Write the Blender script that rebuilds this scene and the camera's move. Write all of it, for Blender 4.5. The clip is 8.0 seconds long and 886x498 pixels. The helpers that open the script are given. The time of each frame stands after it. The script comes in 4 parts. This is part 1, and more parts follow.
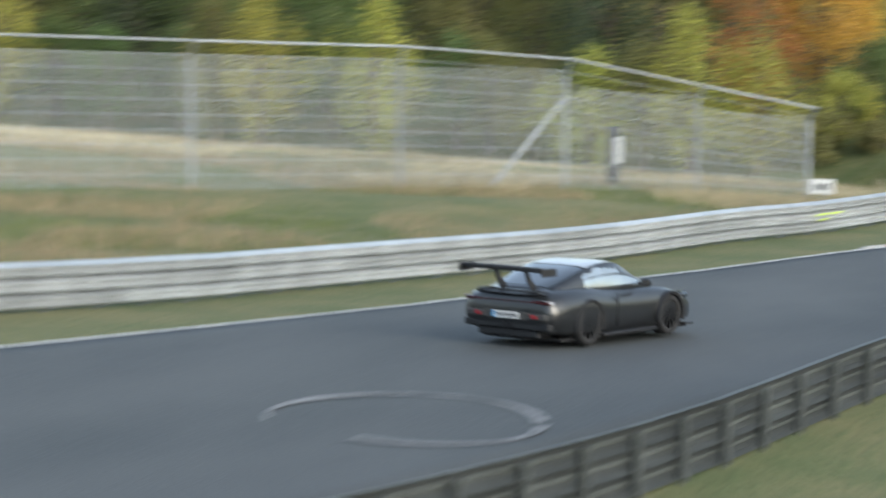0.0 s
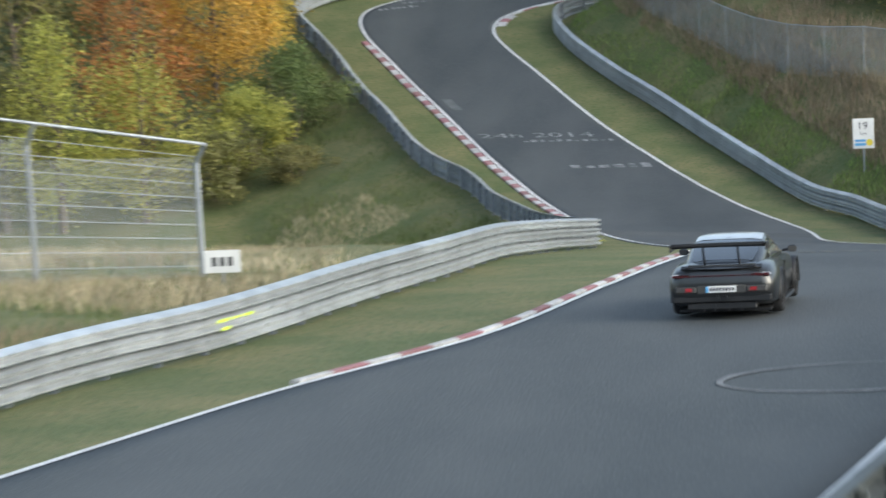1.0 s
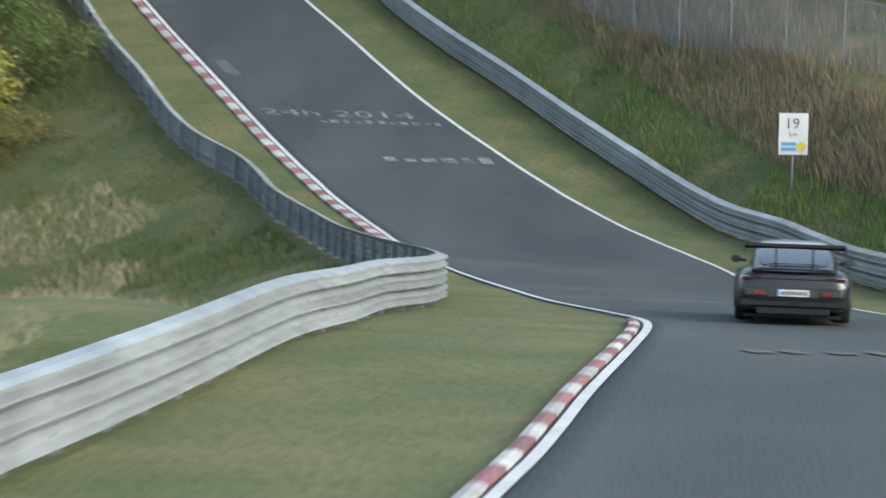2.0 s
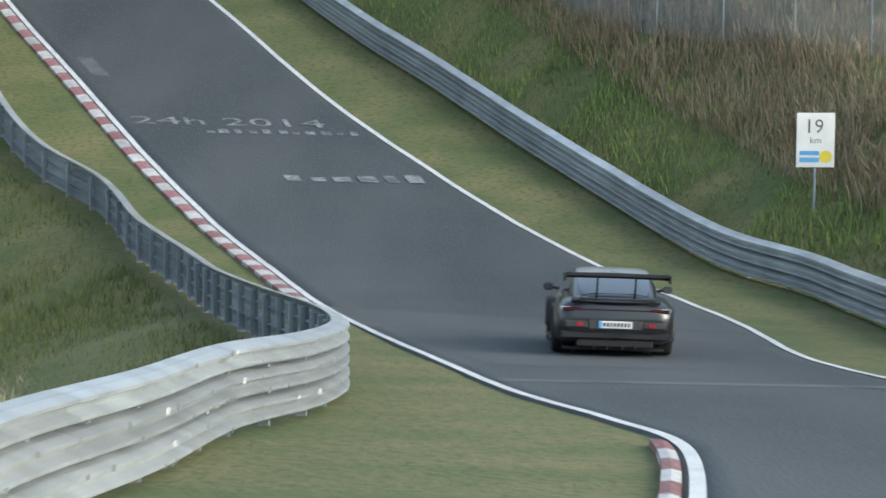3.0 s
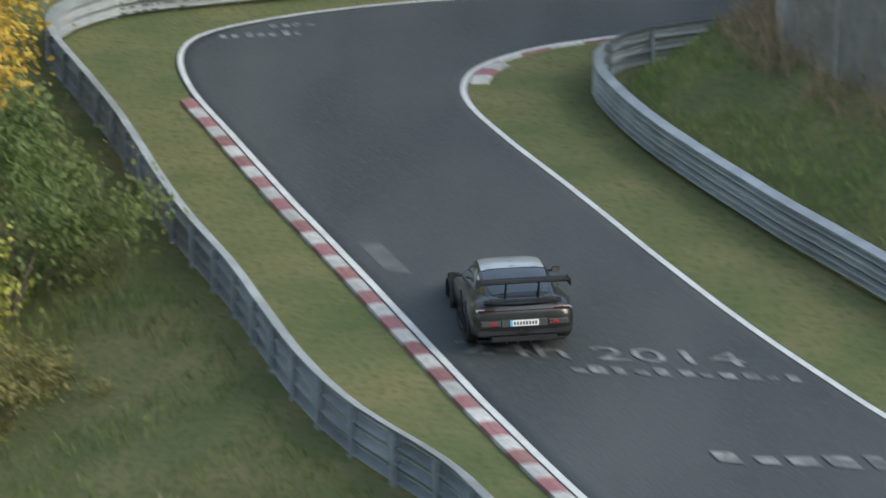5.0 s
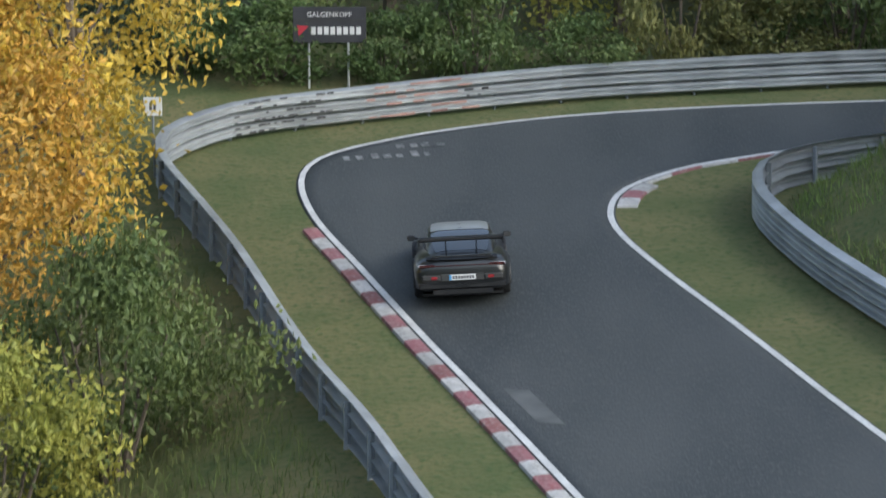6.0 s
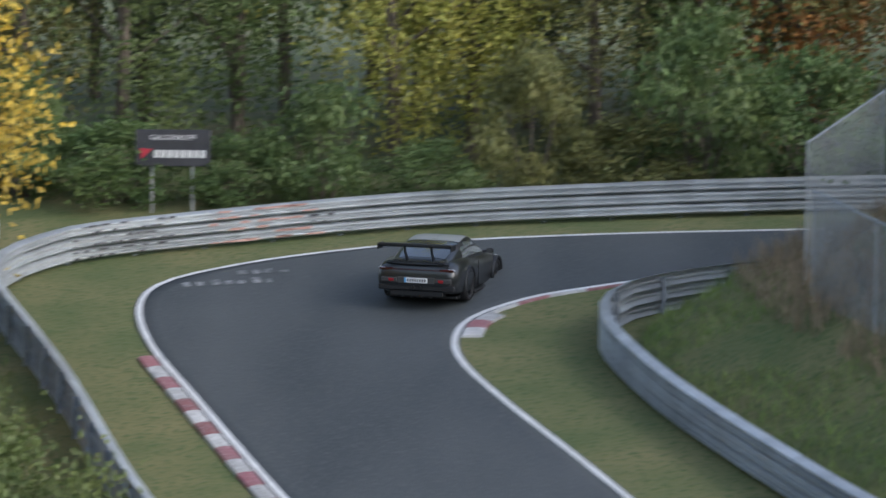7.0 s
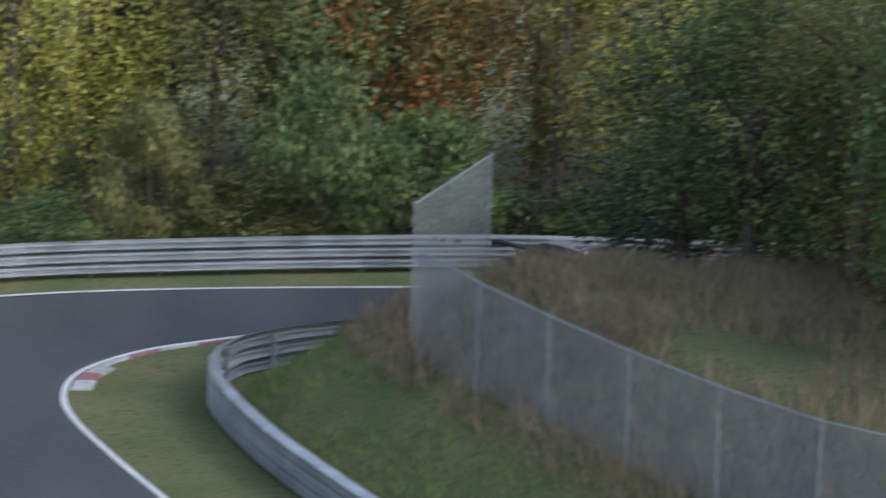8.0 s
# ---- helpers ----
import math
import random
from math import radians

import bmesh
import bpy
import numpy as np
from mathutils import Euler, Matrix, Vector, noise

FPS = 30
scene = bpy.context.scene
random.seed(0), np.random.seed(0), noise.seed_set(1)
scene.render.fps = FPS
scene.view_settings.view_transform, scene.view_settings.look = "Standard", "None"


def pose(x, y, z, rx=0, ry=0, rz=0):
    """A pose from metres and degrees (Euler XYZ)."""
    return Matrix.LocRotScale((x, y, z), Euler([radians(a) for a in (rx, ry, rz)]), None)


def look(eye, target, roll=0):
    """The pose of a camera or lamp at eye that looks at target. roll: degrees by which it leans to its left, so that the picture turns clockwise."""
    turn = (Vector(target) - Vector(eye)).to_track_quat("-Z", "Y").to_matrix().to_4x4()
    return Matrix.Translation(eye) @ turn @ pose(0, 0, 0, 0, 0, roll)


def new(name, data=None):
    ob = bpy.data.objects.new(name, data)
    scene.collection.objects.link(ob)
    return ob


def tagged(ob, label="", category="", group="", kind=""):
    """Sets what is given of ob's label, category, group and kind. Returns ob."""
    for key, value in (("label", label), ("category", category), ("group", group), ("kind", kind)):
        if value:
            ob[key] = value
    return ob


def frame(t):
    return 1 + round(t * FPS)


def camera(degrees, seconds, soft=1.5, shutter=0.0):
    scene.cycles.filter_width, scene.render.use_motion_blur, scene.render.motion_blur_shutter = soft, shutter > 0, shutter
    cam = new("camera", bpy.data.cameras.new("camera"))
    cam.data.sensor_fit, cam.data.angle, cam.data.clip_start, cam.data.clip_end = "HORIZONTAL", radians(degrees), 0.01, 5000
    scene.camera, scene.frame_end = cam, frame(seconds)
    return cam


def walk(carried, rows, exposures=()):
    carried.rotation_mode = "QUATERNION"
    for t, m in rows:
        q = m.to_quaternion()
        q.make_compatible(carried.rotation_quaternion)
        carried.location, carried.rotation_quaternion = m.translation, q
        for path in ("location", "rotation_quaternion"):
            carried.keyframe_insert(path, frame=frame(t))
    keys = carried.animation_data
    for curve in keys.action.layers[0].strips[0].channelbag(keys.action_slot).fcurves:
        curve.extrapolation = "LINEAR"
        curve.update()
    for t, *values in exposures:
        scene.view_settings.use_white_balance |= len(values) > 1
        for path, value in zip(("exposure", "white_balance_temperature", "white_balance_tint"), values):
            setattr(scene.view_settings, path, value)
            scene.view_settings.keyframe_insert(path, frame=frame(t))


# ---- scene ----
cam = camera(16.22, 8.0, soft=1.55, shutter=0.45)


def cam_pose(x, y, z, yaw, pitch, roll):
    return pose(x, y, z, 90 + pitch, 0, -yaw) @ pose(0, 0, 0, 0, 0, roll)


walk(cam, [
    (0.0, cam_pose(17.10, -117.13, 8.70, -16.35, -10.16, -0.05)),
    (0.5, cam_pose(14.34, -101.14, 6.67, -9.87, -9.22, -2.14)),
    (1.0, cam_pose(12.27, -85.52, 4.83, -5.51, -10.01, -2.97)),
    (1.5, cam_pose(10.51, -69.15, 2.57, -3.00, -10.09, -0.71)),
    (2.0, cam_pose(9.62, -52.37, 0.22, -1.39, -10.52, 0.47)),
    (2.2, cam_pose(9.72, -47.00, -0.32, -0.84, -11.13, 0.38)),
    (3.3, cam_pose(9.50, -28.17, -4.07, 0.07, -9.46, -0.07)),
    (3.5, cam_pose(9.53, -25.20, -4.73, -0.28, -9.04, -0.82)),
    (4.0, cam_pose(9.02, -17.48, -6.03, -1.67, -8.07, -1.37)),
    (4.5, cam_pose(6.36, -11.98, -5.40, -2.03, -8.20, 0.05)),
    (5.0, cam_pose(2.87, -7.40, -3.70, -1.88, -8.76, 0.70)),
    (5.2, cam_pose(2.26, -6.01, -3.41, -2.66, -8.66, 0.65)),
    (6.3, cam_pose(1.75, -0.62, -3.93, -3.80, -6.10, -0.20)),
    (6.5, cam_pose(1.83, -0.23, -4.00, -3.66, -5.57, -0.22)),
    (7.0, cam_pose(2.31, -0.08, -3.89, -1.43, -4.58, 0.52)),
    (7.5, cam_pose(2.58, -0.35, -3.73, 1.91, -4.20, 1.47)),
    (8.0, cam_pose(2.90, -0.78, -3.57, 5.17, -3.63, 2.01)),
], exposures=[(0.0, 1.07, 6150, 5), (3.5, 1.16, 6100, 2), (4.5, 1.06, 6150, 2), (5.2, 0.89, 6100, 2), (6.3, 0.86, 5850, 8), (8.0, 0.95, 5750, 11)])

# ---- light: a dull autumn evening sky with a weak, wide sun ----
world = bpy.data.worlds.new("sky")
world.use_nodes = True
scene.world = world
wn, wl = world.node_tree.nodes, world.node_tree.links
sky = wn.new("ShaderNodeTexSky")
sky.sky_type, sky.sun_disc = "NISHITA", False
sky.sun_elevation, sky.sun_rotation = radians(26), radians(118)
sky.dust_density = 3.0
haze = wn.new("ShaderNodeHueSaturation")
haze.inputs["Saturation"].default_value = 0.7
wl.new(sky.outputs[0], haze.inputs["Color"])
wl.new(haze.outputs[0], wn["Background"].inputs[0])
wn["Background"].inputs[1].default_value = 0.17
sun = new("sun", bpy.data.lights.new("sun", "SUN"))
sun.data.energy, sun.data.angle, sun.data.color = 0.4, radians(40), (1.0, 0.96, 0.88)
sun.matrix_world = look((0, 0, 50), (math.sin(radians(118)) * -40, math.cos(radians(118)) * -40, 50 - 19.5))


# ---- materials ----
def mat(name, c1, c2=None, rough=0.8, metal=0.0, scale=4.0, fine=40.0, bump=0.0, c3=None, island=0.0, coat=0.0, stretch=None):
    """Two colours mixed by a broad noise, a third by a fine one; bump from the fine noise; brightness varied by piece."""
    m = bpy.data.materials.new(name)
    m.use_nodes = True
    n, l = m.node_tree.nodes, m.node_tree.links
    b = n["Principled BSDF"]
    b.inputs["Roughness"].default_value, b.inputs["Metallic"].default_value = rough, metal
    b.inputs["Coat Weight"].default_value = coat
    tc = n.new("ShaderNodeTexCoord")
    co = tc.outputs["Object"]
    if stretch:
        mp = n.new("ShaderNodeMapping")
        mp.inputs["Scale"].default_value = stretch
        l.new(co, mp.inputs[0])
        co = mp.outputs[0]

    def nz(s, d):
        t = n.new("ShaderNodeTexNoise")
        t.inputs["Scale"].default_value, t.inputs["Detail"].default_value = s, d
        l.new(co, t.inputs["Vector"])
        return t.outputs["Fac"]

    def ramp(fac, a, z):
        r = n.new("ShaderNodeValToRGB")
        r.color_ramp.elements[0].position, r.color_ramp.elements[1].position = a, z
        l.new(fac, r.inputs[0])
        return r.outputs[0]

    def mix(fac, a, z):
        x = n.new("ShaderNodeMix")
        x.data_type = "RGBA"
        l.new(fac, x.inputs[0]) if not isinstance(fac, float) else None
        if isinstance(fac, float):
            x.inputs[0].default_value = fac
        for s, v in ((x.inputs[6], a), (x.inputs[7], z)):
            if isinstance(v, tuple):
                s.default_value = (*v, 1)
            else:
                l.new(v, s)
        return x.outputs[2]
    col = mix(ramp(nz(scale, 5), 0.35, 0.68), c1, c2 or c1)
    f = nz(fine, 3)
    if c3:
        col = mix(ramp(f, 0.5, 0.72), col, c3)
    if island:
        g = n.new("ShaderNodeNewGeometry")
        oi = n.new("ShaderNodeObjectInfo")
        ad = n.new("ShaderNodeMath")
        ad.operation = "ADD"
        l.new(g.outputs["Random Per Island"], ad.inputs[0])
        l.new(oi.outputs["Random"], ad.inputs[1])
        fr = n.new("ShaderNodeMath")
        fr.operation = "FRACT"
        l.new(ad.outputs[0], fr.inputs[0])
        hs = n.new("ShaderNodeHueSaturation")
        mr = n.new("ShaderNodeMapRange")
        mr.inputs["To Min"].default_value, mr.inputs["To Max"].default_value = 1 - island, 1 + island
        l.new(fr.outputs[0], mr.inputs[0])
        l.new(mr.outputs[0], hs.inputs["Value"])
        hr = n.new("ShaderNodeMapRange")
        hr.inputs["To Min"].default_value, hr.inputs["To Max"].default_value = 0.5 - island * 0.05, 0.5 + island * 0.05
        l.new(oi.outputs["Random"], hr.inputs[0])
        l.new(hr.outputs[0], hs.inputs["Hue"])
        l.new(col, hs.inputs["Color"])
        col = hs.outputs[0]
    l.new(col, b.inputs["Base Color"])
    if bump:
        bp = n.new("ShaderNodeBump")
        bp.inputs["Strength"].default_value, bp.inputs["Distance"].default_value = bump, 0.05
        l.new(f, bp.inputs["Height"])
        l.new(bp.outputs[0], b.inputs["Normal"])
    return m


def leaf_mat(name, c1, c2, c3):
    m = mat(name, c1, c2, 0.6, 0, 0.9, 5.0, 0, c3, 0.3)
    n, l = m.node_tree.nodes, m.node_tree.links
    b = n["Principled BSDF"]
    tr = n.new("ShaderNodeBsdfTranslucent")
    l.new(b.inputs["Base Color"].links[0].from_socket, tr.inputs[0])
    mx = n.new("ShaderNodeMixShader")
    mx.inputs[0].default_value = 0.35
    l.new(b.outputs[0], mx.inputs[1])
    l.new(tr.outputs[0], mx.inputs[2])
    l.new(mx.outputs[0], n["Material Output"].inputs[0])
    return m


ASPHALT = mat("asphalt", (0.040, 0.047, 0.050), (0.074, 0.080, 0.081), 0.78, 0, 0.35, 22, 0.3, (0.078, 0.083, 0.085), stretch=(1.0, 0.28, 1.0))
GRASS = mat("grass_ground", (0.086, 0.106, 0.033), (0.165, 0.148, 0.060), 0.95, 0, 0.45, 7, 0.9, (0.050, 0.085, 0.020))
LINE = mat("road_paint", (0.70, 0.70, 0.69), (0.55, 0.55, 0.54), 0.6, 0, 2.0, 30, 0.1, (0.42, 0.42, 0.41))
KERB_RED = mat("kerb_red_paint", (0.27, 0.10, 0.105), (0.21, 0.10, 0.10), 0.75, 0, 3.0, 14, 0.25, (0.34, 0.24, 0.23), 0.2)
KERB_WHITE = mat("kerb_white_paint", (0.54, 0.53, 0.52), (0.38, 0.375, 0.36), 0.75, 0, 3.0, 14, 0.25, (0.28, 0.27, 0.25), 0.18)
STEEL = mat("galvanised_steel", (0.56, 0.585, 0.60), (0.38, 0.40, 0.415), 0.36, 0.55, 1.5, 25, 0.1, (0.50, 0.51, 0.515), 0.14)
POST = mat("weathered_post_steel", (0.30, 0.32, 0.34), (0.22, 0.24, 0.26), 0.6, 0.4, 3, 30, 0.1, (0.36, 0.38, 0.4), 0.15)
OLDWIRE = mat("dull_fence_wire", (0.32, 0.345, 0.355), (0.26, 0.28, 0.29), 0.8, 0.1, 1.0, 20)
WIRE = mat("fence_wire", (0.38, 0.41, 0.43), (0.30, 0.33, 0.35), 0.6, 0.3, 1.0, 20)
BARK = mat("bark", (0.10, 0.08, 0.06), (0.16, 0.13, 0.10), 0.9, 0, 3, 25, 0.6)
PAINT = mat("car_dark_wrap", (0.008, 0.009, 0.010), (0.013, 0.014, 0.015), 0.34, 0.0, 3, 120, 0, coat=0.6)
# silvery sky glare on the dark roof, put into a pale base colour
ROOF_GLARE = mat("roof_sky_glare", (0.36, 0.38, 0.41), (0.42, 0.44, 0.47), 0.3, 0.2, 3, 60, 0, coat=0.8)
# pale tint stands in for the sky mirrored in the side windows
SKY_GLASS = mat("sky_tinted_side_glass", (0.38, 0.42, 0.44), (0.32, 0.36, 0.38), 0.12, 0.7, 3, 40, coat=1.0)
BLACK = mat("black_plastic", (0.007, 0.007, 0.008), (0.012, 0.012, 0.013), 0.5, 0, 5, 60)
RUBBER = mat("tyre_rubber", (0.008, 0.008, 0.009), (0.013, 0.013, 0.013), 0.85, 0, 6, 60, 0.2)
RIM = mat("dark_alloy", (0.03, 0.03, 0.032), (0.05, 0.05, 0.052), 0.35, 0.8, 6, 60)
GLASS = mat("tinted_glass", (0.02, 0.025, 0.03), (0.025, 0.03, 0.035), 0.06, 0.0, 3, 40, coat=1.0)
TAIL = mat("tail_lamp_red", (0.055, 0.006, 0.007), (0.04, 0.005, 0.006), 0.15, 0, 8, 50, coat=1.0)
LENS = mat("clear_lamp_lens", (0.45, 0.47, 0.5), (0.35, 0.37, 0.4), 0.12, 0.2, 8, 50, coat=1.0)
REFLECT = mat("red_reflector", (0.30, 0.02, 0.03), (0.24, 0.02, 0.02), 0.2, 0, 8, 50, coat=1.0)
GREYTRIM = mat("grey_bumper_panel", (0.034, 0.034, 0.034), (0.045, 0.045, 0.043), 0.6, 0, 4, 60)
WHITE = mat("white_sheet", (0.72, 0.72, 0.71), (0.62, 0.62, 0.61), 0.5, 0, 2, 20, 0.03)
DARKBOARD = mat("dark_board", (0.03, 0.03, 0.035), (0.045, 0.045, 0.05), 0.6, 0, 2, 30)
INK = mat("dark_lettering", (0.05, 0.05, 0.05), (0.08, 0.08, 0.08), 0.6)
BLUE = mat("blue_sign_paint", (0.10, 0.32, 0.60), (0.12, 0.36, 0.62), 0.5)
YELLOW = mat("yellow_sign_paint", (0.70, 0.55, 0.05), (0.6, 0.5, 0.08), 0.5)
NEON = mat("fluorescent_yellow_paint", (0.62, 0.80, 0.08), (0.5, 0.68, 0.10), 0.6)
REDPAINT = mat("red_sign_paint", (0.45, 0.03, 0.05), (0.38, 0.03, 0.05), 0.5)
CHALK = mat("faded_road_chalk", (0.30, 0.30, 0.30), (0.10, 0.105, 0.108), 0.8, 0, 2.4, 9, 0, (0.075, 0.08, 0.083))


# ---- helpers ----
def obj(name, bm, material, smooth=False):
    me = bpy.data.meshes.new(name)
    bm.to_mesh(me)
    bm.free()
    me.materials.append(material)
    if smooth:
        me.polygons.foreach_set("use_smooth", [True] * len(me.polygons))
    return new(name, me)


def part(name, bm, material, parent, label="", smooth=False):
    ob = obj(name, bm, material, smooth)
    ob.parent = parent
    return tagged(ob, label)


def thing(name, m, label, category, group="", kind=""):
    e = new(name)
    e.empty_display_size = 0.2
    e.matrix_basis = m
    return tagged(e, label, category, group, kind)


def quad_mesh(verts, faces):
    bm = bmesh.new()
    vs = [bm.verts.new(v) for v in verts]
    for f in faces:
        try:
            bm.faces.new([vs[i] for i in f])
        except ValueError:
            pass
    return bm


def box(x0, x1, y0, y1, z0, z1, bevel=0.0):
    bm = quad_mesh([(x, y, z) for x in (x0, x1) for y in (y0, y1) for z in (z0, z1)],
                   [(0, 1, 3, 2), (4, 6, 7, 5), (0, 4, 5, 1), (2, 3, 7, 6), (0, 2, 6, 4), (1, 5, 7, 3)])
    if bevel:
        bmesh.ops.bevel(bm, geom=bm.edges[:], offset=bevel, segments=1, affect="EDGES")
    return bm


def merge(bm, other):
    me = bpy.data.meshes.new("tmp")
    other.to_mesh(me)
    other.free()
    bm.from_mesh(me)
    bpy.data.meshes.remove(me)
    return bm


def tube(a, b, r0, r1=None, seg=8):
    a, b = Vector(a), Vector(b)
    q = (b - a).to_track_quat("Z", "Y")
    r1 = r0 if r1 is None else r1
    vs = [p + q @ Vector((r * math.cos(2 * math.pi * i / seg), r * math.sin(2 * math.pi * i / seg), 0)) for p, r in ((a, r0), (b, r1)) for i in range(seg)]
    return quad_mesh(vs, [(i, (i + 1) % seg, seg + (i + 1) % seg, seg + i) for i in range(seg)] + [tuple(range(seg))[::-1], tuple(range(seg, 2 * seg))])


def loft(sections, closed=True, caps=True):
    k = len(sections[0])
    vs = [v for s in sections for v in s]
    fs = []
    for i in range(len(sections) - 1):
        for j in range(k if closed else k - 1):
            fs.append((i * k + j, i * k + (j + 1) % k, (i + 1) * k + (j + 1) % k, (i + 1) * k + j))
    if caps:
        fs += [tuple(range(k))[::-1], tuple(range((len(sections) - 1) * k, len(sections) * k))]
    bm = quad_mesh(vs, fs)
    bmesh.ops.recalc_face_normals(bm, faces=bm.faces[:])
    return bm


def spline(points, step):
    """A smooth curve through the points, sampled evenly."""
    p = np.array(points, float)
    p = np.vstack([2 * p[0] - p[1], p, 2 * p[-1] - p[-2]])
    out = []
    for i in range(1, len(p) - 2):
        for t in np.linspace(0, 1, 24, endpoint=False):
            out.append(0.5 * (2 * p[i] + (p[i + 1] - p[i - 1]) * t + (2 * p[i - 1] - 5 * p[i] + 4 * p[i + 1] - p[i + 2]) * t ** 2
                              + (3 * p[i] - p[i - 1] - 3 * p[i + 1] + p[i + 2]) * t ** 3))
    out = np.array(out + [p[-2]])
    d = np.concatenate([[0], np.cumsum(np.hypot(*np.diff(out[:, :2], axis=0).T))])
    s = np.arange(0, d[-1], step)
    return np.stack([np.interp(s, d, out[:, k]) for k in range(out.shape[1])], 1)


# ---- the lie of the land ----
HEIGHT = [(-200, 14), (-130, 6.6), (-102.41, 2.32), (-83.45, 0.02), (-65.99, -2.01), (-50.45, -3.93), (-36.69, -5.33), (-27.36, -6.33), (-13.85, -8.25),
        (-1.15, -10.39), (5.99, -11.63), (13.97, -12.93), (20.13, -13.8), (25.3, -14.38), (31.01, -14.68), (35.73, -14.64), (43.1, -14), (50.93, -12.86),
        (61.64, -10.96), (70.65, -9.24), (79.18, -7.91), (100, -6.5), (160, -6), (600, 0)]
BANK = [(-81, -0.04), (-64, 0.02), (-30, 0.01), (-15, -0.02), (20, -0.03), (35, 0.0), (50, 0.04), (70, 0.02), (90, 0.0)]
MID = [(-102.4, 0.01), (-82.93, 2.11), (-65.48, 4.27), (-50.13, 6.66), (-36.48, 9.69), (-21.83, 11.2), (-5.82, 13.17), (5.79, 13.33), (20.43, 11.77),
        (31.21, 9.09), (39.24, 5.38), (47.09, 2.16), (56.09, -0.69), (61.64, -1.89), (70.15, 1.61)]
# left and right edge of the asphalt, in pairs across the road
NEAR = [(-9.83, -117.53, 1.51, -118.84), (-5.56, -97.12, 5.42, -97.42), (-1.93, -78.47, 8.33, -80.03), (0.31, -66.36, 10.42, -69.79),
        (2.56, -54.16, 12.73, -57.61), (5.23, -43.72, 14.64, -47.29), (7.98, -35.89, 16.42, -36.72), (9.49, -27.53, 17.41, -27.23),
        (10.31, -19.75, 17.66, -17.73), (11.07, -12.34, 17.41, -9.2), (11.52, -5.35, 17.04, -2.99), (11.02, -1.55, 16.59, 0.93),
        (10.16, 3.28, 16.12, 4.81), (8.75, 14.06, 15.16, 13.57)]
FAR = [(6.26, 27.75, 14.68, 23.32), (4.2, 35.42, 12.31, 32.15), (1.64, 43.37, 9.33, 40.21), (-0.6, 49.85, 6.32, 47.44), (-2.52, 54.91, 3.72, 54.33),
        (-3.98, 58.84, 2.16, 58.28), (-5.25, 62.34, 1.28, 60.91), (-5.83, 65.12, 1.12, 62.62), (-5.55, 66.93, 1.48, 64.02), (-4.28, 68.2, 2.6, 65.32),
        (-2.47, 69.25, 3.81, 66.02), (0.05, 70.15, 5.29, 66.66), (3.28, 70.69, 7.92, 67.29), (7.46, 71.01, 11.37, 67.56), (14.42, 71.24, 17.33, 67.49),
        (25.41, 70.39, 26.36, 66.36), (47.74, 65.55, 46.73, 60.55)]
RAIL_L = [(-12.92, -110.28), (-4.51, -73.11), (-3.32, -66.76), (-2.1, -59.67), (0.85, -47.79), (2.28, -41.13), (3.68, -36.82), (4.86, -30.45),
        (5.85, -23.79), (6.71, -13.99), (7.16, -10.21), (7.47, -5.4), (8.06, -1.8), (8.17, 2.39), (7.59, 8.68), (6.5, 15.02), (5.44, 20.3), (4.37, 26.07),
        (2.91, 31.53), (1.66, 36.41), (-0.24, 40.39), (-1.38, 43.44), (-2.84, 48.09), (-4.39, 52.22), (-6.15, 57.55), (-7.44, 61.04), (-8.79, 64.62),
        (-8.96, 66.42), (-8.5, 67.53), (-7.45, 68.74), (-5.01, 69.75), (-2.53, 70.66), (0.02, 71.46), (2.64, 71.95), (7.57, 72.62), (14.46, 72.95),
        (27.45, 72.17), (47.74, 67.56)]
RAIL_R = [(3.7, -110.7), (8.64, -90.64), (10.83, -74.64), (12.42, -64.55), (15.05, -51.48), (17.59, -38.88), (19.28, -25.16), (19.59, -9.28),
        (19.14, 5.73), (18.02, 17.43), (16.81, 26.58), (15.39, 30.3), (13.71, 36.09), (11.74, 41.52), (9.39, 47.21), (7.31, 51.76), (5.33, 56.55),
        (4.32, 59.87), (4.08, 61.58), (4.32, 62.99), (5.18, 63.99), (7.16, 64.88), (9.83, 65.46), (13.3, 65.63), (24.31, 64.48), (45.72, 58.55)]
EDGES = spline(NEAR + FAR, 0.6)
LEFT, RIGHT = spline(RAIL_L, 0.8), spline(RAIL_R, 0.8)


def curve_at(table, v):
    a = np.array(table, float)
    # rounded table lookup
    return (np.interp(v - 3, a[:, 0], a[:, 1]) + 2 * np.interp(v, a[:, 0], a[:, 1]) + np.interp(v + 3, a[:, 0], a[:, 1])) / 4


def side(x, y, line):
    """Distance from the line, positive to the left of its course."""
    best, sign = np.full(x.shape, 1e9), np.zeros(x.shape)
    for (ax, ay), (bx, by) in zip(line[:-1, :2], line[1:, :2]):
        dx, dy = bx - ax, by - ay
        t = np.clip(((x - ax) * dx + (y - ay) * dy) / (dx * dx + dy * dy), 0, 1)
        px, py = ax + t * dx - x, ay + t * dy - y
        d = px * px + py * py
        m = d < best
        best = np.where(m, d, best)
        sign = np.where(m, dx * (y - ay) - dy * (x - ax), sign)
    return np.sqrt(best) * np.sign(sign)


def smooth(v, a, b):
    t = np.clip((v - a) / (b - a), 0, 1)
    return t * t * (3 - 2 * t)


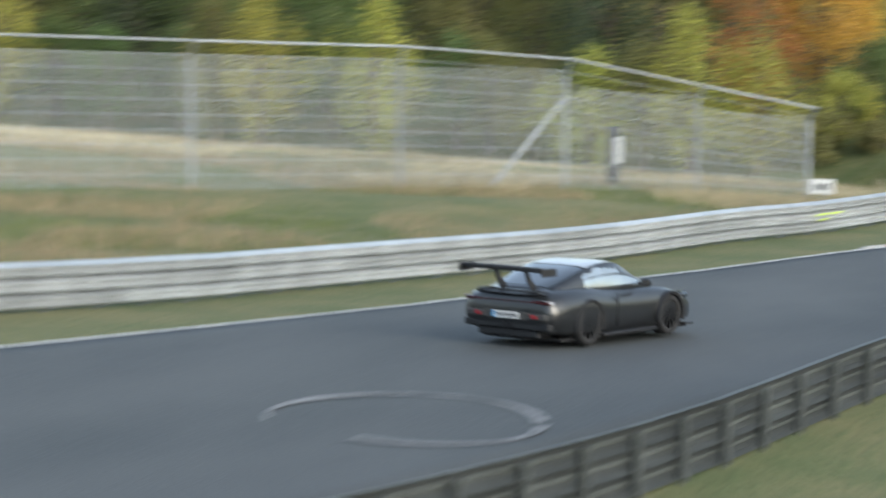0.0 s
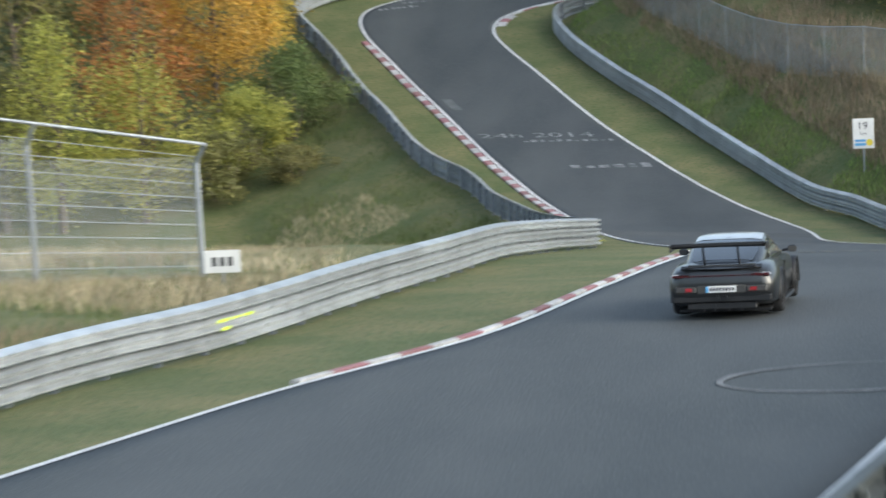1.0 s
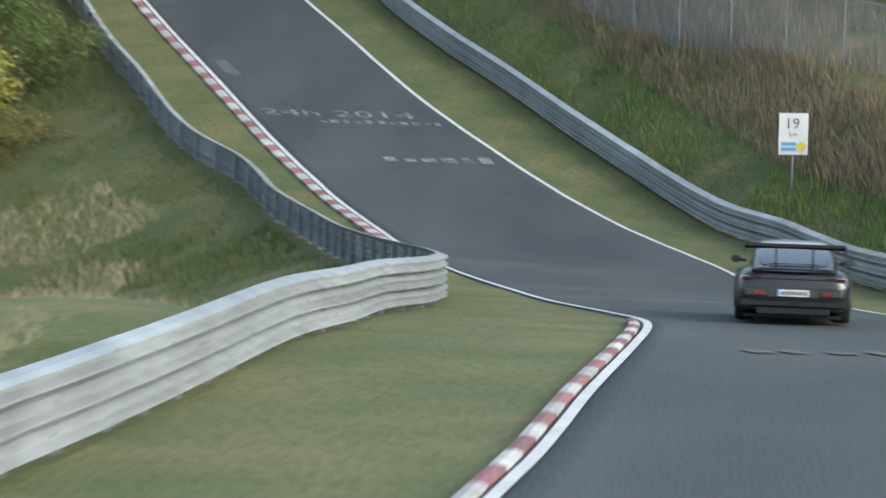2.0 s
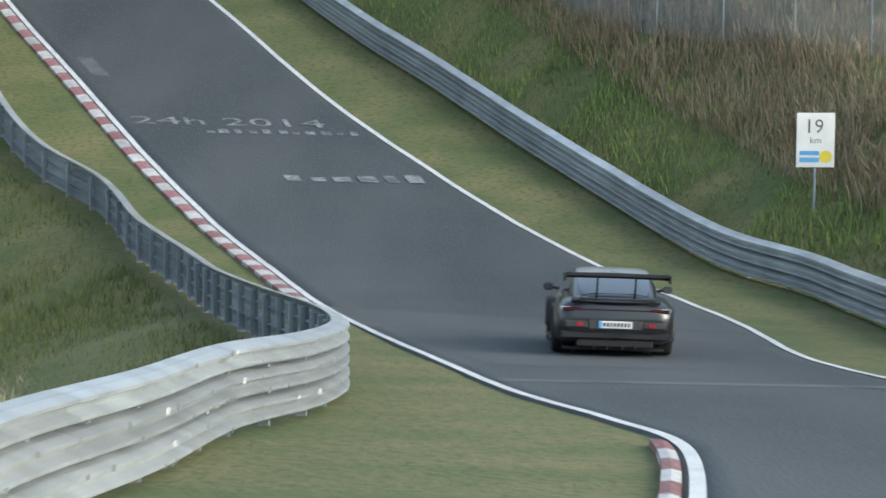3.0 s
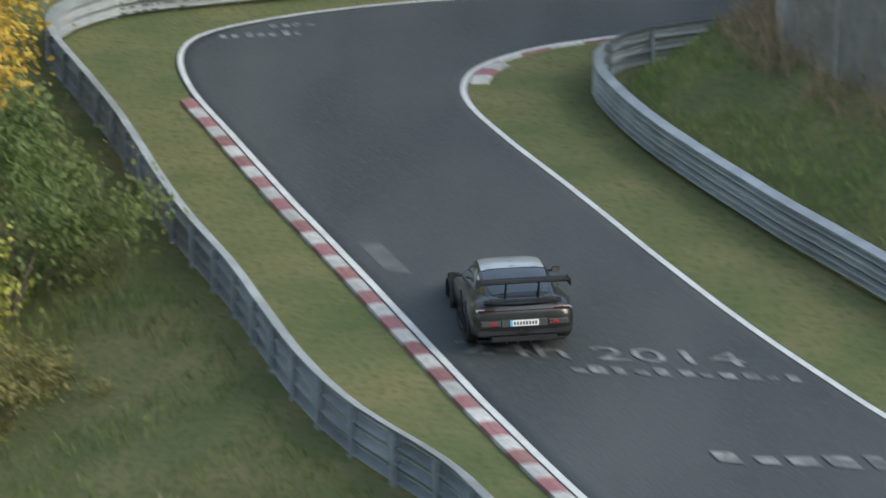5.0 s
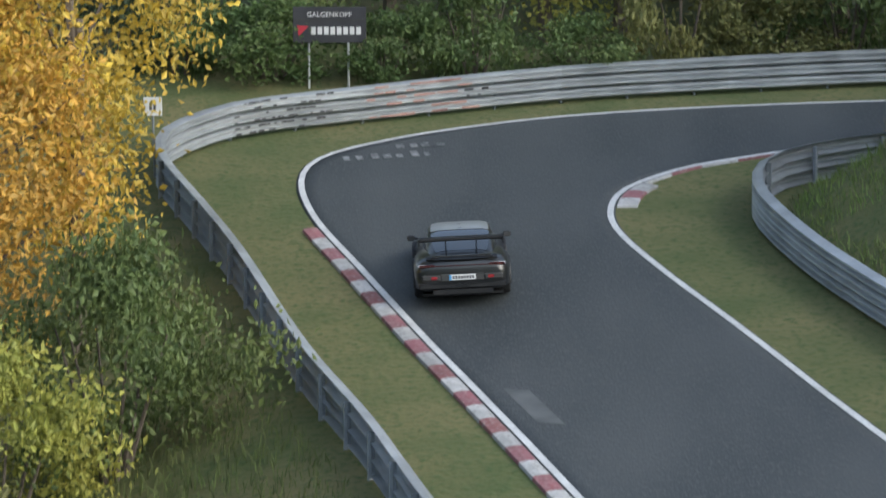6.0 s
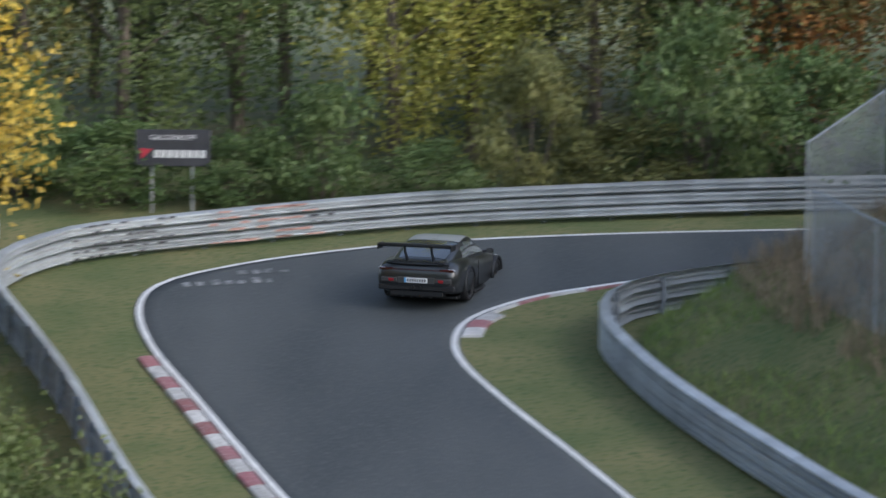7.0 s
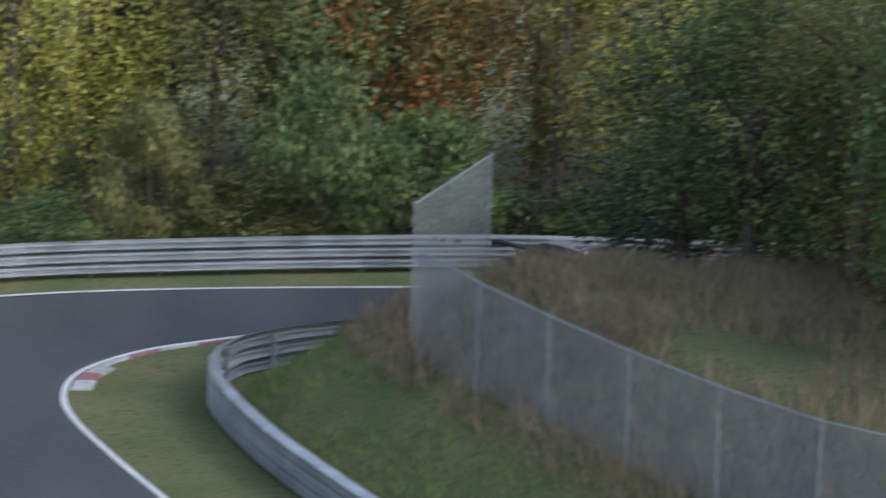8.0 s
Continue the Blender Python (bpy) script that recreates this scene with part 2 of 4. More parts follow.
def land(x, y):
    x, y = np.asarray(x, float), np.asarray(y, float)
    z = curve_at(HEIGHT, y) + curve_at(BANK, y) * np.clip(x - curve_at(MID, y), -9, 9)
    l, r = np.maximum(side(x, y, LEFT) - 0.6, 0), np.maximum(-side(x, y, RIGHT) - 0.6, 0)
    low = smooth(y, -12, 12) * (1 - smooth(y, 62, 72))
    z = z + (1 - low) * np.minimum(l, 40) * 0.03 - low * (np.minimum(l, 7) * 0.34)
    up = smooth(y, -40, 5)
    z = z + up * (np.minimum(r, 4.8) * 0.66 + np.clip(r - 4.8, 0, 40) * 0.06)
    return z


def ground_mesh():
    gx = np.concatenate([np.arange(-900, -120, 60.), np.arange(-120, -40, 6.), np.arange(-40, -14, 1.5), np.arange(-14, 24, 0.55), np.arange(24, 60, 2.), np.arange(60, 130, 8.), np.arange(130, 901, 70.)])
    gy = np.concatenate([np.arange(-300, -125, 25.), np.arange(-125, 95, 0.75), np.arange(95, 160, 5.), np.arange(160, 900, 60.)])
    X, Y = np.meshgrid(gx, gy)
    Z = land(X, Y)
    le, ri = EDGES[:, :2], EDGES[:, 2:]
    inside = (side(X, Y, le) < -0.5) & (side(X, Y, ri) > 0.5)
    near = (np.abs(X) < 60) & (Y < 95) & (Y > -125)
    rough = np.array([noise.noise(Vector((a * 0.6, b * 0.6, 0))) * 0.05 + noise.noise(Vector((a * 0.12, b * 0.12, 3))) * 0.22 for a, b in zip(X.ravel(), Y.ravel())]).reshape(X.shape)
    off = np.maximum(np.maximum(side(X, Y, LEFT), -side(X, Y, RIGHT)), 0)
    Z = Z + np.where(inside, -0.07, np.where(off > 0.8, rough * np.minimum(off, 3) / 2, rough * 0.12))
    w = len(gx)
    me = bpy.data.meshes.new("ground")
    fs = [(j * w + i, j * w + i + 1, (j + 1) * w + i + 1, (j + 1) * w + i) for j in range(len(gy) - 1) for i in range(w - 1)]
    me.from_pydata(np.stack([X.ravel(), Y.ravel(), Z.ravel()], 1).tolist(), [], fs)
    me.polygons.foreach_set("use_smooth", [True] * len(fs))
    me.materials.append(GRASS)
    return tagged(new("ground", me), "short mown verge and rough autumn grassland", "ground", kind="structure")


ground_mesh()


def strip(name, left, right, lift, material, cross=1, skirt=False):
    """A band between two lines that lies on the land."""
    k = cross + 1
    t = np.linspace(0, 1, k)
    x = left[:, None, 0] * (1 - t) + right[:, None, 0] * t
    y = left[:, None, 1] * (1 - t) + right[:, None, 1] * t
    z = land(x, y) + lift
    if skirt:
        x, y = np.hstack([x[:, :1], x, x[:, -1:]]), np.hstack([y[:, :1], y, y[:, -1:]])
        z = np.hstack([z[:, :1] - 0.25, z, z[:, -1:] - 0.25])
        k, cross = k + 2, cross + 2
    me = bpy.data.meshes.new(name)
    fs = [(i * k + j, i * k + j + 1, (i + 1) * k + j + 1, (i + 1) * k + j) for i in range(len(left) - 1) for j in range(cross)]
    me.from_pydata(np.stack([x.ravel(), y.ravel(), z.ravel()], 1).tolist(), [], fs)
    me.polygons.foreach_set("use_smooth", [True] * len(fs))
    me.materials.append(material)
    return new(name, me)


tagged(strip("road", EDGES[:, :2], EDGES[:, 2:], 0.02, ASPHALT, 14, True), "dark grey asphalt of a race track with skid marks", "road", kind="structure")


def shifted(line, d):
    """The line moved sideways, positive to its right."""
    t = np.gradient(line[:, :2], axis=0)
    t /= np.maximum(np.hypot(t[:, 0], t[:, 1]), 1e-9)[:, None]
    return line[:, :2] + np.stack([t[:, 1], -t[:, 0]], 1) * d


for name, line, s in (("road_line", EDGES[:, :2], 1), ("road_line", EDGES[:, 2:], -1)):
    a, b = shifted(line, 0.04 * s), shifted(line, 0.17 * s)
    tagged(strip(name, a, b, 0.032, LINE, 1), "solid white painted edge line on asphalt", "road marking", kind="structure")


# ---- guard rails ----
def beam_profile(zc):
    """Outer and inner outline of one W-shaped beam about its mid-height: (out, z)."""
    outer = [(-0.05, -0.174), (0.0, -0.15), (0.02, -0.145), (0.075, -0.10), (0.075, -0.065), (0.015, -0.02), (0.015, 0.02), (0.075, 0.065), (0.075, 0.10), (0.02, 0.145), (0.0, 0.15), (-0.05, 0.174)]
    return [(o * 1.6, zc + z * 0.76) for o, z in outer] + [(o * 1.6 - 0.012, zc + z * 0.76) for o, z in outer[::-1]]


def guardrail(line, out, label, steel, every=2):
    """out: 1 where the beams face the right of the line's course."""
    e = thing("guardrail", Matrix(), label, "guardrail")
    ln = shifted(line, 0)
    t = np.gradient(ln, axis=0)
    t /= np.hypot(t[:, 0], t[:, 1])[:, None]
    nr = np.stack([t[:, 1], -t[:, 0]], 1) * out
    z = land(ln[:, 0], ln[:, 1])
    rows = (0.19, 0.46, 0.73)
    for zc in rows:
        prof = beam_profile(zc)
        for i in range(0, len(ln) - 1, 5):
            k = range(i, min(i + 6, len(ln)))
            j = 0.006 if (i // 5) % 2 else 0.0
            bm = loft([[(ln[q, 0] + nr[q, 0] * (o + 0.08 + j), ln[q, 1] + nr[q, 1] * (o + 0.08 + j), z[q] + h) for o, h in prof] for q in k])
            part("beam", bm, steel, e, smooth=False)
    for i in range(0, len(ln), every):
        a = math.atan2(t[i, 1], t[i, 0])
        bm = merge(box(-0.03, 0.03, -0.06, 0.06, -0.3, 0.79, 0.008), box(-0.05, 0.05, -0.005, 0.005, 0.1, 0.77))
        p = part("post", bm, POST if steel is STEEL else steel, e)
        p.matrix_basis = pose(ln[i, 0], ln[i, 1], z[i], 0, 0, math.degrees(a))
    return e


DARK_STEEL = mat("dark_rail_steel", (0.085, 0.095, 0.095), (0.055, 0.062, 0.062), 0.55, 0.3, 1.5, 20, 0.1, (0.12, 0.13, 0.13), 0.15)
guardrail(LEFT, 1, "three-beam galvanised steel guard rail along the verge", STEEL)
# the right rail up to the cut gets a darker steel than the rest
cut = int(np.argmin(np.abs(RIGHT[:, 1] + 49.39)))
guardrail(RIGHT[:cut + 1], -1, "dark guard rail on the near side of the track", DARK_STEEL)
guardrail(RIGHT[cut:], -1, "grey steel guard rail below the grass bank", STEEL)


def rail_patch(line, out, a, b, rows, n, size, material, name, label, seed):
    """Paint on the beams' faces between the arc lengths a and b."""
    rnd = random.Random(seed)
    ln = line[:, :2]
    d = np.concatenate([[0], np.cumsum(np.hypot(*np.diff(ln, axis=0).T))])
    bm = bmesh.new()
    for _ in range(n):
        s, zc = rnd.uniform(a, b), rnd.choice(rows)
        L, hump = size * rnd.uniform(0.5, 1.4), rnd.choice((-0.07, 0.07))
        hh = rnd.uniform(0.016, 0.03)
        vs = []
        for q, z in ((s, -hh), (s + L, -hh), (s + L, hh), (s, hh)):
            p = np.array([np.interp(q, d, ln[:, 0]), np.interp(q, d, ln[:, 1])])
            t = np.array([np.interp(q + 0.2, d, ln[:, 0]), np.interp(q + 0.2, d, ln[:, 1])]) - p
            t /= max(np.hypot(*t), 1e-6)
            w = p + np.array([t[1], -t[0]]) * out * (0.08 + 0.12 + 0.0105)
            vs.append(bm.verts.new((w[0], w[1], float(land(p[0], p[1])) + zc + hump + z)))
        bm.faces.new(vs)
    return tagged(obj(name, bm, material), label, "paint", kind="structure")


def arc_near(line, x, y):
    d = np.concatenate([[0], np.cumsum(np.hypot(*np.diff(line[:, :2], axis=0).T))])
    return d[np.argmin((line[:, 0] - x) ** 2 + (line[:, 1] - y) ** 2)]


aa, bb = arc_near(LEFT, -7.56, 68.64), arc_near(LEFT, -5.6, 69.55)
rail_patch(LEFT, 1, aa, bb, (0.19, 0.46, 0.73), 60, 0.12, INK, "rail_paint", "black sprayed scribbles on the rail", 1)
RUST = mat("reddish_smear", (0.40, 0.22, 0.18), (0.48, 0.32, 0.27), 0.7)
aa, bb = arc_near(LEFT, -4.82, 69.85), arc_near(LEFT, -2.86, 70.56)
rail_patch(LEFT, 1, aa, bb, (0.19, 0.46, 0.73), 34, 0.3, RUST, "rail_paint", "reddish paint smears on the rail", 2)
aa = arc_near(LEFT, -2.77, 70.56)
rail_patch(LEFT, 1, aa, aa + 0.5, (0.46,), 8, 0.12, INK, "rail_paint", "small black scribble on the rail", 3)
aa = arc_near(LEFT, 3.59, -37.13)
rail_patch(LEFT, 1, aa, aa + 1.6, (0.46,), 7, 0.5, NEON, "rail_paint", "fluorescent yellow paint mark on the rail", 4)
rail_patch(LEFT, 1, arc_near(LEFT, 0.82, -47.79), arc_near(LEFT, 8.18, 1.91), (0.19, 0.46, 0.73), 110, 0.07, POST, "rail_dirt", "dark bolt heads and scuffs on the rail", 5)
# highlights where the rail curves away, painted as small white patches
rail_patch(LEFT, 1, arc_near(LEFT, 7.1, -10.21), arc_near(LEFT, 8.17, 2.39), (0.19, 0.46, 0.73), 14, 0.16, KERB_WHITE, "rail_dirt", "white glints on the bent rail, painted on as patches", 6)


# ---- kerbs ----
def kerb(a, b, line, out, label, length=1.0, WIDE=0.42):
    """Red and white blocks beside the line from arc length a to b; out: 1 to the right of its course."""
    e = thing("kerb", Matrix(), label, "kerb")
    ln = line[:, :2]
    d = np.concatenate([[0], np.cumsum(np.hypot(*np.diff(ln, axis=0).T))])
    k = 0
    for s0 in np.arange(a, b, length):
        sec = []
        for s in np.linspace(s0 + 0.01, s0 + length - 0.01, 3):
            p = np.array([np.interp(s, d, ln[:, 0]), np.interp(s, d, ln[:, 1])])
            q = np.array([np.interp(s + 0.3, d, ln[:, 0]), np.interp(s + 0.3, d, ln[:, 1])])
            t = (q - p) / max(np.hypot(*(q - p)), 1e-6)
            n = np.array([t[1], -t[0]]) * out
            row = []
            for o, h in ((0.02, -0.1), (0.02, 0.05), (WIDE * 0.5, 0.07), (WIDE - 0.02, 0.06), (WIDE, -0.1)):
                w = p + n * o
                row.append((w[0], w[1], float(land(w[0], w[1])) + h))
            sec.append(row)
        part("block", loft(sec), KERB_RED if k % 2 else KERB_WHITE, e)
        k += 1
    return e


def arc_at(line, y, x=None):
    d = np.concatenate([[0], np.cumsum(np.hypot(*np.diff(line[:, :2], axis=0).T))])
    return d[np.argmin((line[:, 1] - y) ** 2 + (0 if x is None else (line[:, 0] - x) ** 2))]


EL, ER = EDGES[:, :2], EDGES[:, 2:]
kerb(arc_at(EL, -41.52), arc_at(EL, -5.63), EL, -1, "worn red and white kerb along the inside of a bend", 1.1, 0.2)
kerb(arc_at(EL, 21.52), arc_at(EL, 61.28), EL, -1, "red and white kerb blocks along the straight", 0.75, 0.34)
apex = arc_at(ER, 62.72, 1.12)
kerb(apex, apex + 1.75, ER, 1, "short wide red and white kerb at the apex", 0.6, 0.46)
kerb(apex + 1.8, arc_at(ER, 66.71, 5.45), ER, 1, "narrow red and white kerb past the apex", 0.9, 0.15)


# ---- writing and marks on the asphalt ----
def text_mesh(body, size):
    cu = bpy.data.curves.new("text", "FONT")
    cu.body, cu.size, cu.resolution_u = body, size, 2
    ob = bpy.data.objects.new("text", cu)
    me = bpy.data.meshes.new_from_object(ob)
    bpy.data.objects.remove(ob)
    return me


def drape(me, origin, ux, uy, lift=0.04):
    for v in me.vertices:
        x = origin[0] + ux[0] * v.co.x + uy[0] * v.co.y
        y = origin[1] + ux[1] * v.co.x + uy[1] * v.co.y
        v.co = (x, y, float(land(x, y)) + lift)


def road_text(body, origin, end, depth, label):
    me = text_mesh(body, 1.0)
    xs = [v.co.x for v in me.vertices]
    w = max(xs) - min(xs)
    ux = ((end[0] - origin[0]) / w, (end[1] - origin[1]) / w)
    drape(me, origin, ux, (-0.25 * depth, depth))
    me.materials.append(CHALK)
    return tagged(new("road_writing", me), label, "road writing", kind="structure")


def road_bars(x0, y0, x1, y1, n, depth, label, seed):
    rnd = random.Random(seed)
    bm = bmesh.new()
    for i in range(n):
        a, b = (i + 0.1 + rnd.random() * 0.2) / n, (i + 0.6 + rnd.random() * 0.3) / n
        d = depth * (0.4 + rnd.random() * 0.6)
        ax, ay, bx, by = x0 + (x1 - x0) * a, y0 + (y1 - y0) * a, x0 + (x1 - x0) * b, y0 + (y1 - y0) * b
        vs = [(ax, ay), (bx, by), (bx - 0.25 * d, by + d), (ax - 0.25 * d, ay + d)]
        bm.faces.new([bm.verts.new((p[0], p[1], float(land(*p)) + 0.04)) for p in vs])
    return tagged(obj("road_writing", bm, CHALK), label, "road writing", kind="structure")


road_text("24h 2014", (1.44, 45.42), (6.35, 44.6), 1.0, "faded white chalk lettering across the asphalt")
road_bars(3.32, 44.38, 7.35, 43.81, 11, 0.45, "small faded chalk writing across the asphalt", 2)
road_bars(5.56, 39.84, 9.05, 39.42, 6, 0.8, "worn white chalk writing beside the edge line", 3)
road_bars(-4.97, 66.53, -2.93, 66.84, 7, 0.5, "faded chalk scribble on the outside of the bend", 4)
road_bars(-3.89, 67.44, -2.72, 67.64, 4, 0.35, "short row of chalk letters near the edge line", 5)
CHALK, kept = mat("worn_yellow_paint", (0.17, 0.165, 0.115), (0.10, 0.10, 0.088), 0.8, 0, 4.0, 10, 0, (0.06, 0.065, 0.066)), CHALK
road_bars(12.51, -13.43, 16.45, -12.82, 7, 0.9, "very faint worn yellow lettering on the asphalt", 6)
CHALK = kept
PATCH = mat("repaired_asphalt", (0.078, 0.082, 0.080), (0.060, 0.066, 0.067), 0.85, 0, 0.5, 50, 0.2, (0.088, 0.09, 0.088))
SEAM = mat("pale_seam", (0.13, 0.135, 0.135), (0.08, 0.086, 0.088), 0.8, 0, 1.5, 20)


def across(y0, y1, lift, material, label, frm=0.02, to=0.98):
    """A band of the road between two places along it."""
    i, j = int(np.argmin(np.abs(EDGES[:, 1] - y0))), int(np.argmin(np.abs(EDGES[:, 1] - y1)))
    e = EDGES[i:j + 1]
    a, b = e[:, :2] * (1 - frm) + e[:, 2:] * frm, e[:, :2] * (1 - to) + e[:, 2:] * to
    return tagged(strip("road_patch", a, b, lift, material, 6), label, "road patch", kind="structure")


across(19.2, 23.84, 0.024, PATCH, "paler band of repaired asphalt across the track")
across(9.88, 12.8, 0.024, PATCH, "pale scuffed stretch of asphalt", 0.1, 0.6)
across(5.24, 5.82, 0.026, SEAM, "thin pale seam across the asphalt", 0.05, 0.9)
across(50.1, 51.79, 0.026, SEAM, "short pale scuff on the asphalt", 0.1, 0.17)


def skid_ring(cx, cy, rx, ry, a0, a1, w, label):
    bm = bmesh.new()
    prev = None
    for a in np.linspace(radians(a0), radians(a1), 40):
        cur = []
        for k in (1, 1 - w * (0.7 + 0.3 * math.sin(3 * a))):
            x, y = cx + rx * k * math.cos(a), cy + ry * k * math.sin(a)
            cur.append(bm.verts.new((x, y, float(land(x, y)) + 0.04)))
        if prev:
            bm.faces.new((prev[0], cur[0], cur[1], prev[1]))
        prev = cur
    return tagged(obj("road_marking", bm, CHALK), label, "road marking", kind="structure")


skid_ring(5.71, -79.95, 1.75, 2.4, 20, 215, 0.10, "pale curved scrub mark on the asphalt")
skid_ring(5.92, -80.06, 1.6, 2.2, -100, 15, 0.14, "pale half ring worn into the asphalt")

skid_ring(13.9, -44.09, 2.0, 1.7, 0, 350, 0.07, "faint pale ring worn into the asphalt")
tagged(obj("road_marking", quad_mesh([(x, y, float(land(x, y)) + 0.036) for x, y in ((10.22, -61.31), (11.11, -61.04), (11.26, -60.12), (10.42, -60.4))], [(0, 1, 2, 3)]), LINE), "white painted rectangle on the asphalt", "road marking", kind="structure")
tagged(obj("road_marking", quad_mesh([(x, y, float(land(x, y)) + 0.036) for x, y in ((8.84, -59.74), (9.1, -59.85), (9.73, -58.23), (9.57, -58.12))], [(0, 1, 2, 3)]), SEAM), "pale scuff on the asphalt", "road marking", kind="structure")

# ---- fences ----
def mesh_panel(a, b, za, zb, h, pitch=0.055, w=0.0135):
    """Diagonal wires between two posts, as thin flat ribbons with a back."""
    a, b = np.array(a), np.array(b)
    L = float(np.hypot(*(b - a)))
    t = (b - a) / L
    n = np.array([t[1], -t[0]]) * 0.003
    vs, fs = [], []

    def put(s0, h0, s1, h1):
        k = len(vs)
        for s, hh, o in ((s0, h0, 0), (s0 + w, h0, 0), (s1 + w, h1, 0), (s1, h1, 0)):
            p = a + t * s
            vs.append((p[0], p[1], za + (zb - za) * s / L + hh))
        fs.append((k, k + 1, k + 2, k + 3))
    s = -h
    while s < L:
        for sgn in (1, -1):
            s0, s1, h0, h1 = s, s + h, 0.0, h
            if s0 < 0:
                h0, s0 = -s0, 0.0
            if s1 > L:
                h1, s1 = h - (s1 - L), L
            if sgn < 0:
                h0, h1 = h - h0, h - h1
            put(s0, h0, s1, h1)
        s += pitch
    me = bpy.data.meshes.new("wire_mesh")
    me.from_pydata([tuple(map(float, v)) for v in vs], [], fs)
    me.materials.append(WIRE)
    return me


def chain_fence(points, h, label, spacing=2.6):
    e = thing("chain_link_fence", Matrix(), label, "fence")
    ln = spline(points, spacing)
    z = land(ln[:, 0], ln[:, 1])
    for i in range(len(ln)):
        part("post", tube((ln[i, 0], ln[i, 1], z[i] - 0.3), (ln[i, 0], ln[i, 1], z[i] + h + 0.05), 0.017), OLDWIRE, e)
        if i < len(ln) - 1:
            me = mesh_panel(ln[i], ln[i + 1], z[i], z[i + 1], h)
            me.materials[0] = OLDWIRE
            ob = new("wire_mesh", me)
            ob.parent = e
            part("top_wire", tube((*ln[i], z[i] + h), (*ln[i + 1], z[i + 1] + h), 0.018, seg=5), WIRE, e)
    return e


chain_fence([(30.34, 12.28), (26.4, 24.07), (22.38, 33.61), (18.11, 39.76), (14.07, 45.63), (11.19, 51.05), (9.25, 55.24), (8.04, 58.24), (7.69, 59.45)], 2.1, "grey chain-link fence along the top of the bank")
chain_fence([(7.79, 59.65), (9.04, 60.60), (10.34, 61.55)], 2.7, "grey chain-link fence panel turning away behind the bend", 2.0)


def catch_fence(points, heights, label):
    e = thing("catch_fence", Matrix(), label, "fence")
    z = [float(land(*p)) for p in points]
    for (x, y), zz, h in zip(points, z, heights):
        bm = merge(tube((x, y, zz - 0.3), (x, y, zz + h * 0.86), 0.06), tube((x, y, zz + h * 0.86), (x + 0.25, y - 0.25, zz + h), 0.05))
        part("post", bm, POST, e)
    for i in range(len(points) - 1):
        (ax, ay), (bx, by), h, g = points[i], points[i + 1], heights[i], heights[i + 1]
        part("top_rail", tube((ax + 0.25, ay - 0.25, z[i] + h), (bx + 0.25, by - 0.25, z[i + 1] + g), 0.035), POST, e)
        for k in range(9):
            q = 0.1 + 0.1 * k
            part("cable", tube((ax, ay, z[i] + h * q), (bx, by, z[i + 1] + g * q), 0.008, seg=5), WIRE, e)
        ob = new("wire_mesh", mesh_panel((ax, ay), (bx, by), z[i], z[i + 1], min(h, g) * 0.9, 0.085, 0.009))
        ob.parent = e
    # a slanting brace against the corner post
    (ax, ay), (bx, by) = points[2], points[3]
    k = 3.0 / math.hypot(bx - ax, by - ay)
    fx, fy = ax + (bx - ax) * k, ay + (by - ay) * k
    part("brace", tube((ax, ay, z[2] + heights[2] * 0.7), (fx, fy, float(land(fx, fy)) - 0.1), 0.05), POST, e)
    return e


catch_fence([(1.05, -21.91), (-2.14, -23.57), (-5.74, -26.02), (-9.46, -31.1), (-13.63, -37.21), (-17.82, -42.3)], (2.9, 3.4, 4.0, 4.2, 4.2, 4.2), "tall grey catch fence with steel cables behind the guard rail")


def marker_post(x, y):
    z = float(land(x, y))
    e = thing("marshal_post_box", pose(x, y, z), "dark wooden marker post with a white plate", "marker post")
    part("post", box(-0.24, 0.12, -0.12, 0.12, -0.2, 1.9, 0.02), DARKBOARD, e)
    part("plate", box(0.0, 0.26, -0.13, -0.11, 0.75, 1.6, 0.005), WHITE, e, "white plate")


marker_post(-4.92, -22.83)


def small_sign(x, y, w, h, lift, label, bars, seed, turn=0):
    z = float(land(x, y))
    e = thing("number_sign", pose(x, y, z, 0, 0, turn), label, "sign")
    part("pole", tube((0, 0.03, -0.2), (0, 0.03, lift + h * 0.7), 0.025), POST, e)
    p = part("panel", box(-w / 2, w / 2, -0.012, 0.012, lift, lift + h, 0.004), WHITE, e)
    for k in range(bars):
        cx = (k - (bars - 1) / 2) * w * 0.22
        part("letter_bar", box(cx - w * 0.07, cx + w * 0.07, -0.018, -0.0125, lift + h * 0.3, lift + h * 0.7), INK, p)


small_sign(1.92, -24.59, 0.74, 0.46, 0.32, "small white number sign behind the guard rail", 3, 1)
small_sign(-9.42, 68.03, 0.42, 0.42, 0.75, "small square white sign at the end of the rail", 2, 2)


def flat_text(body, size, material, parent, x, z, y, label=""):
    me = text_mesh(body, size)
    xs = [v.co.x for v in me.vertices]
    mid = (max(xs) + min(xs)) / 2
    for v in me.vertices:
        v.co = (v.co.x - mid + x, y, z + v.co.y)
    me.materials.append(material)
    ob = new("lettering", me)
    ob.parent = parent
    return ob


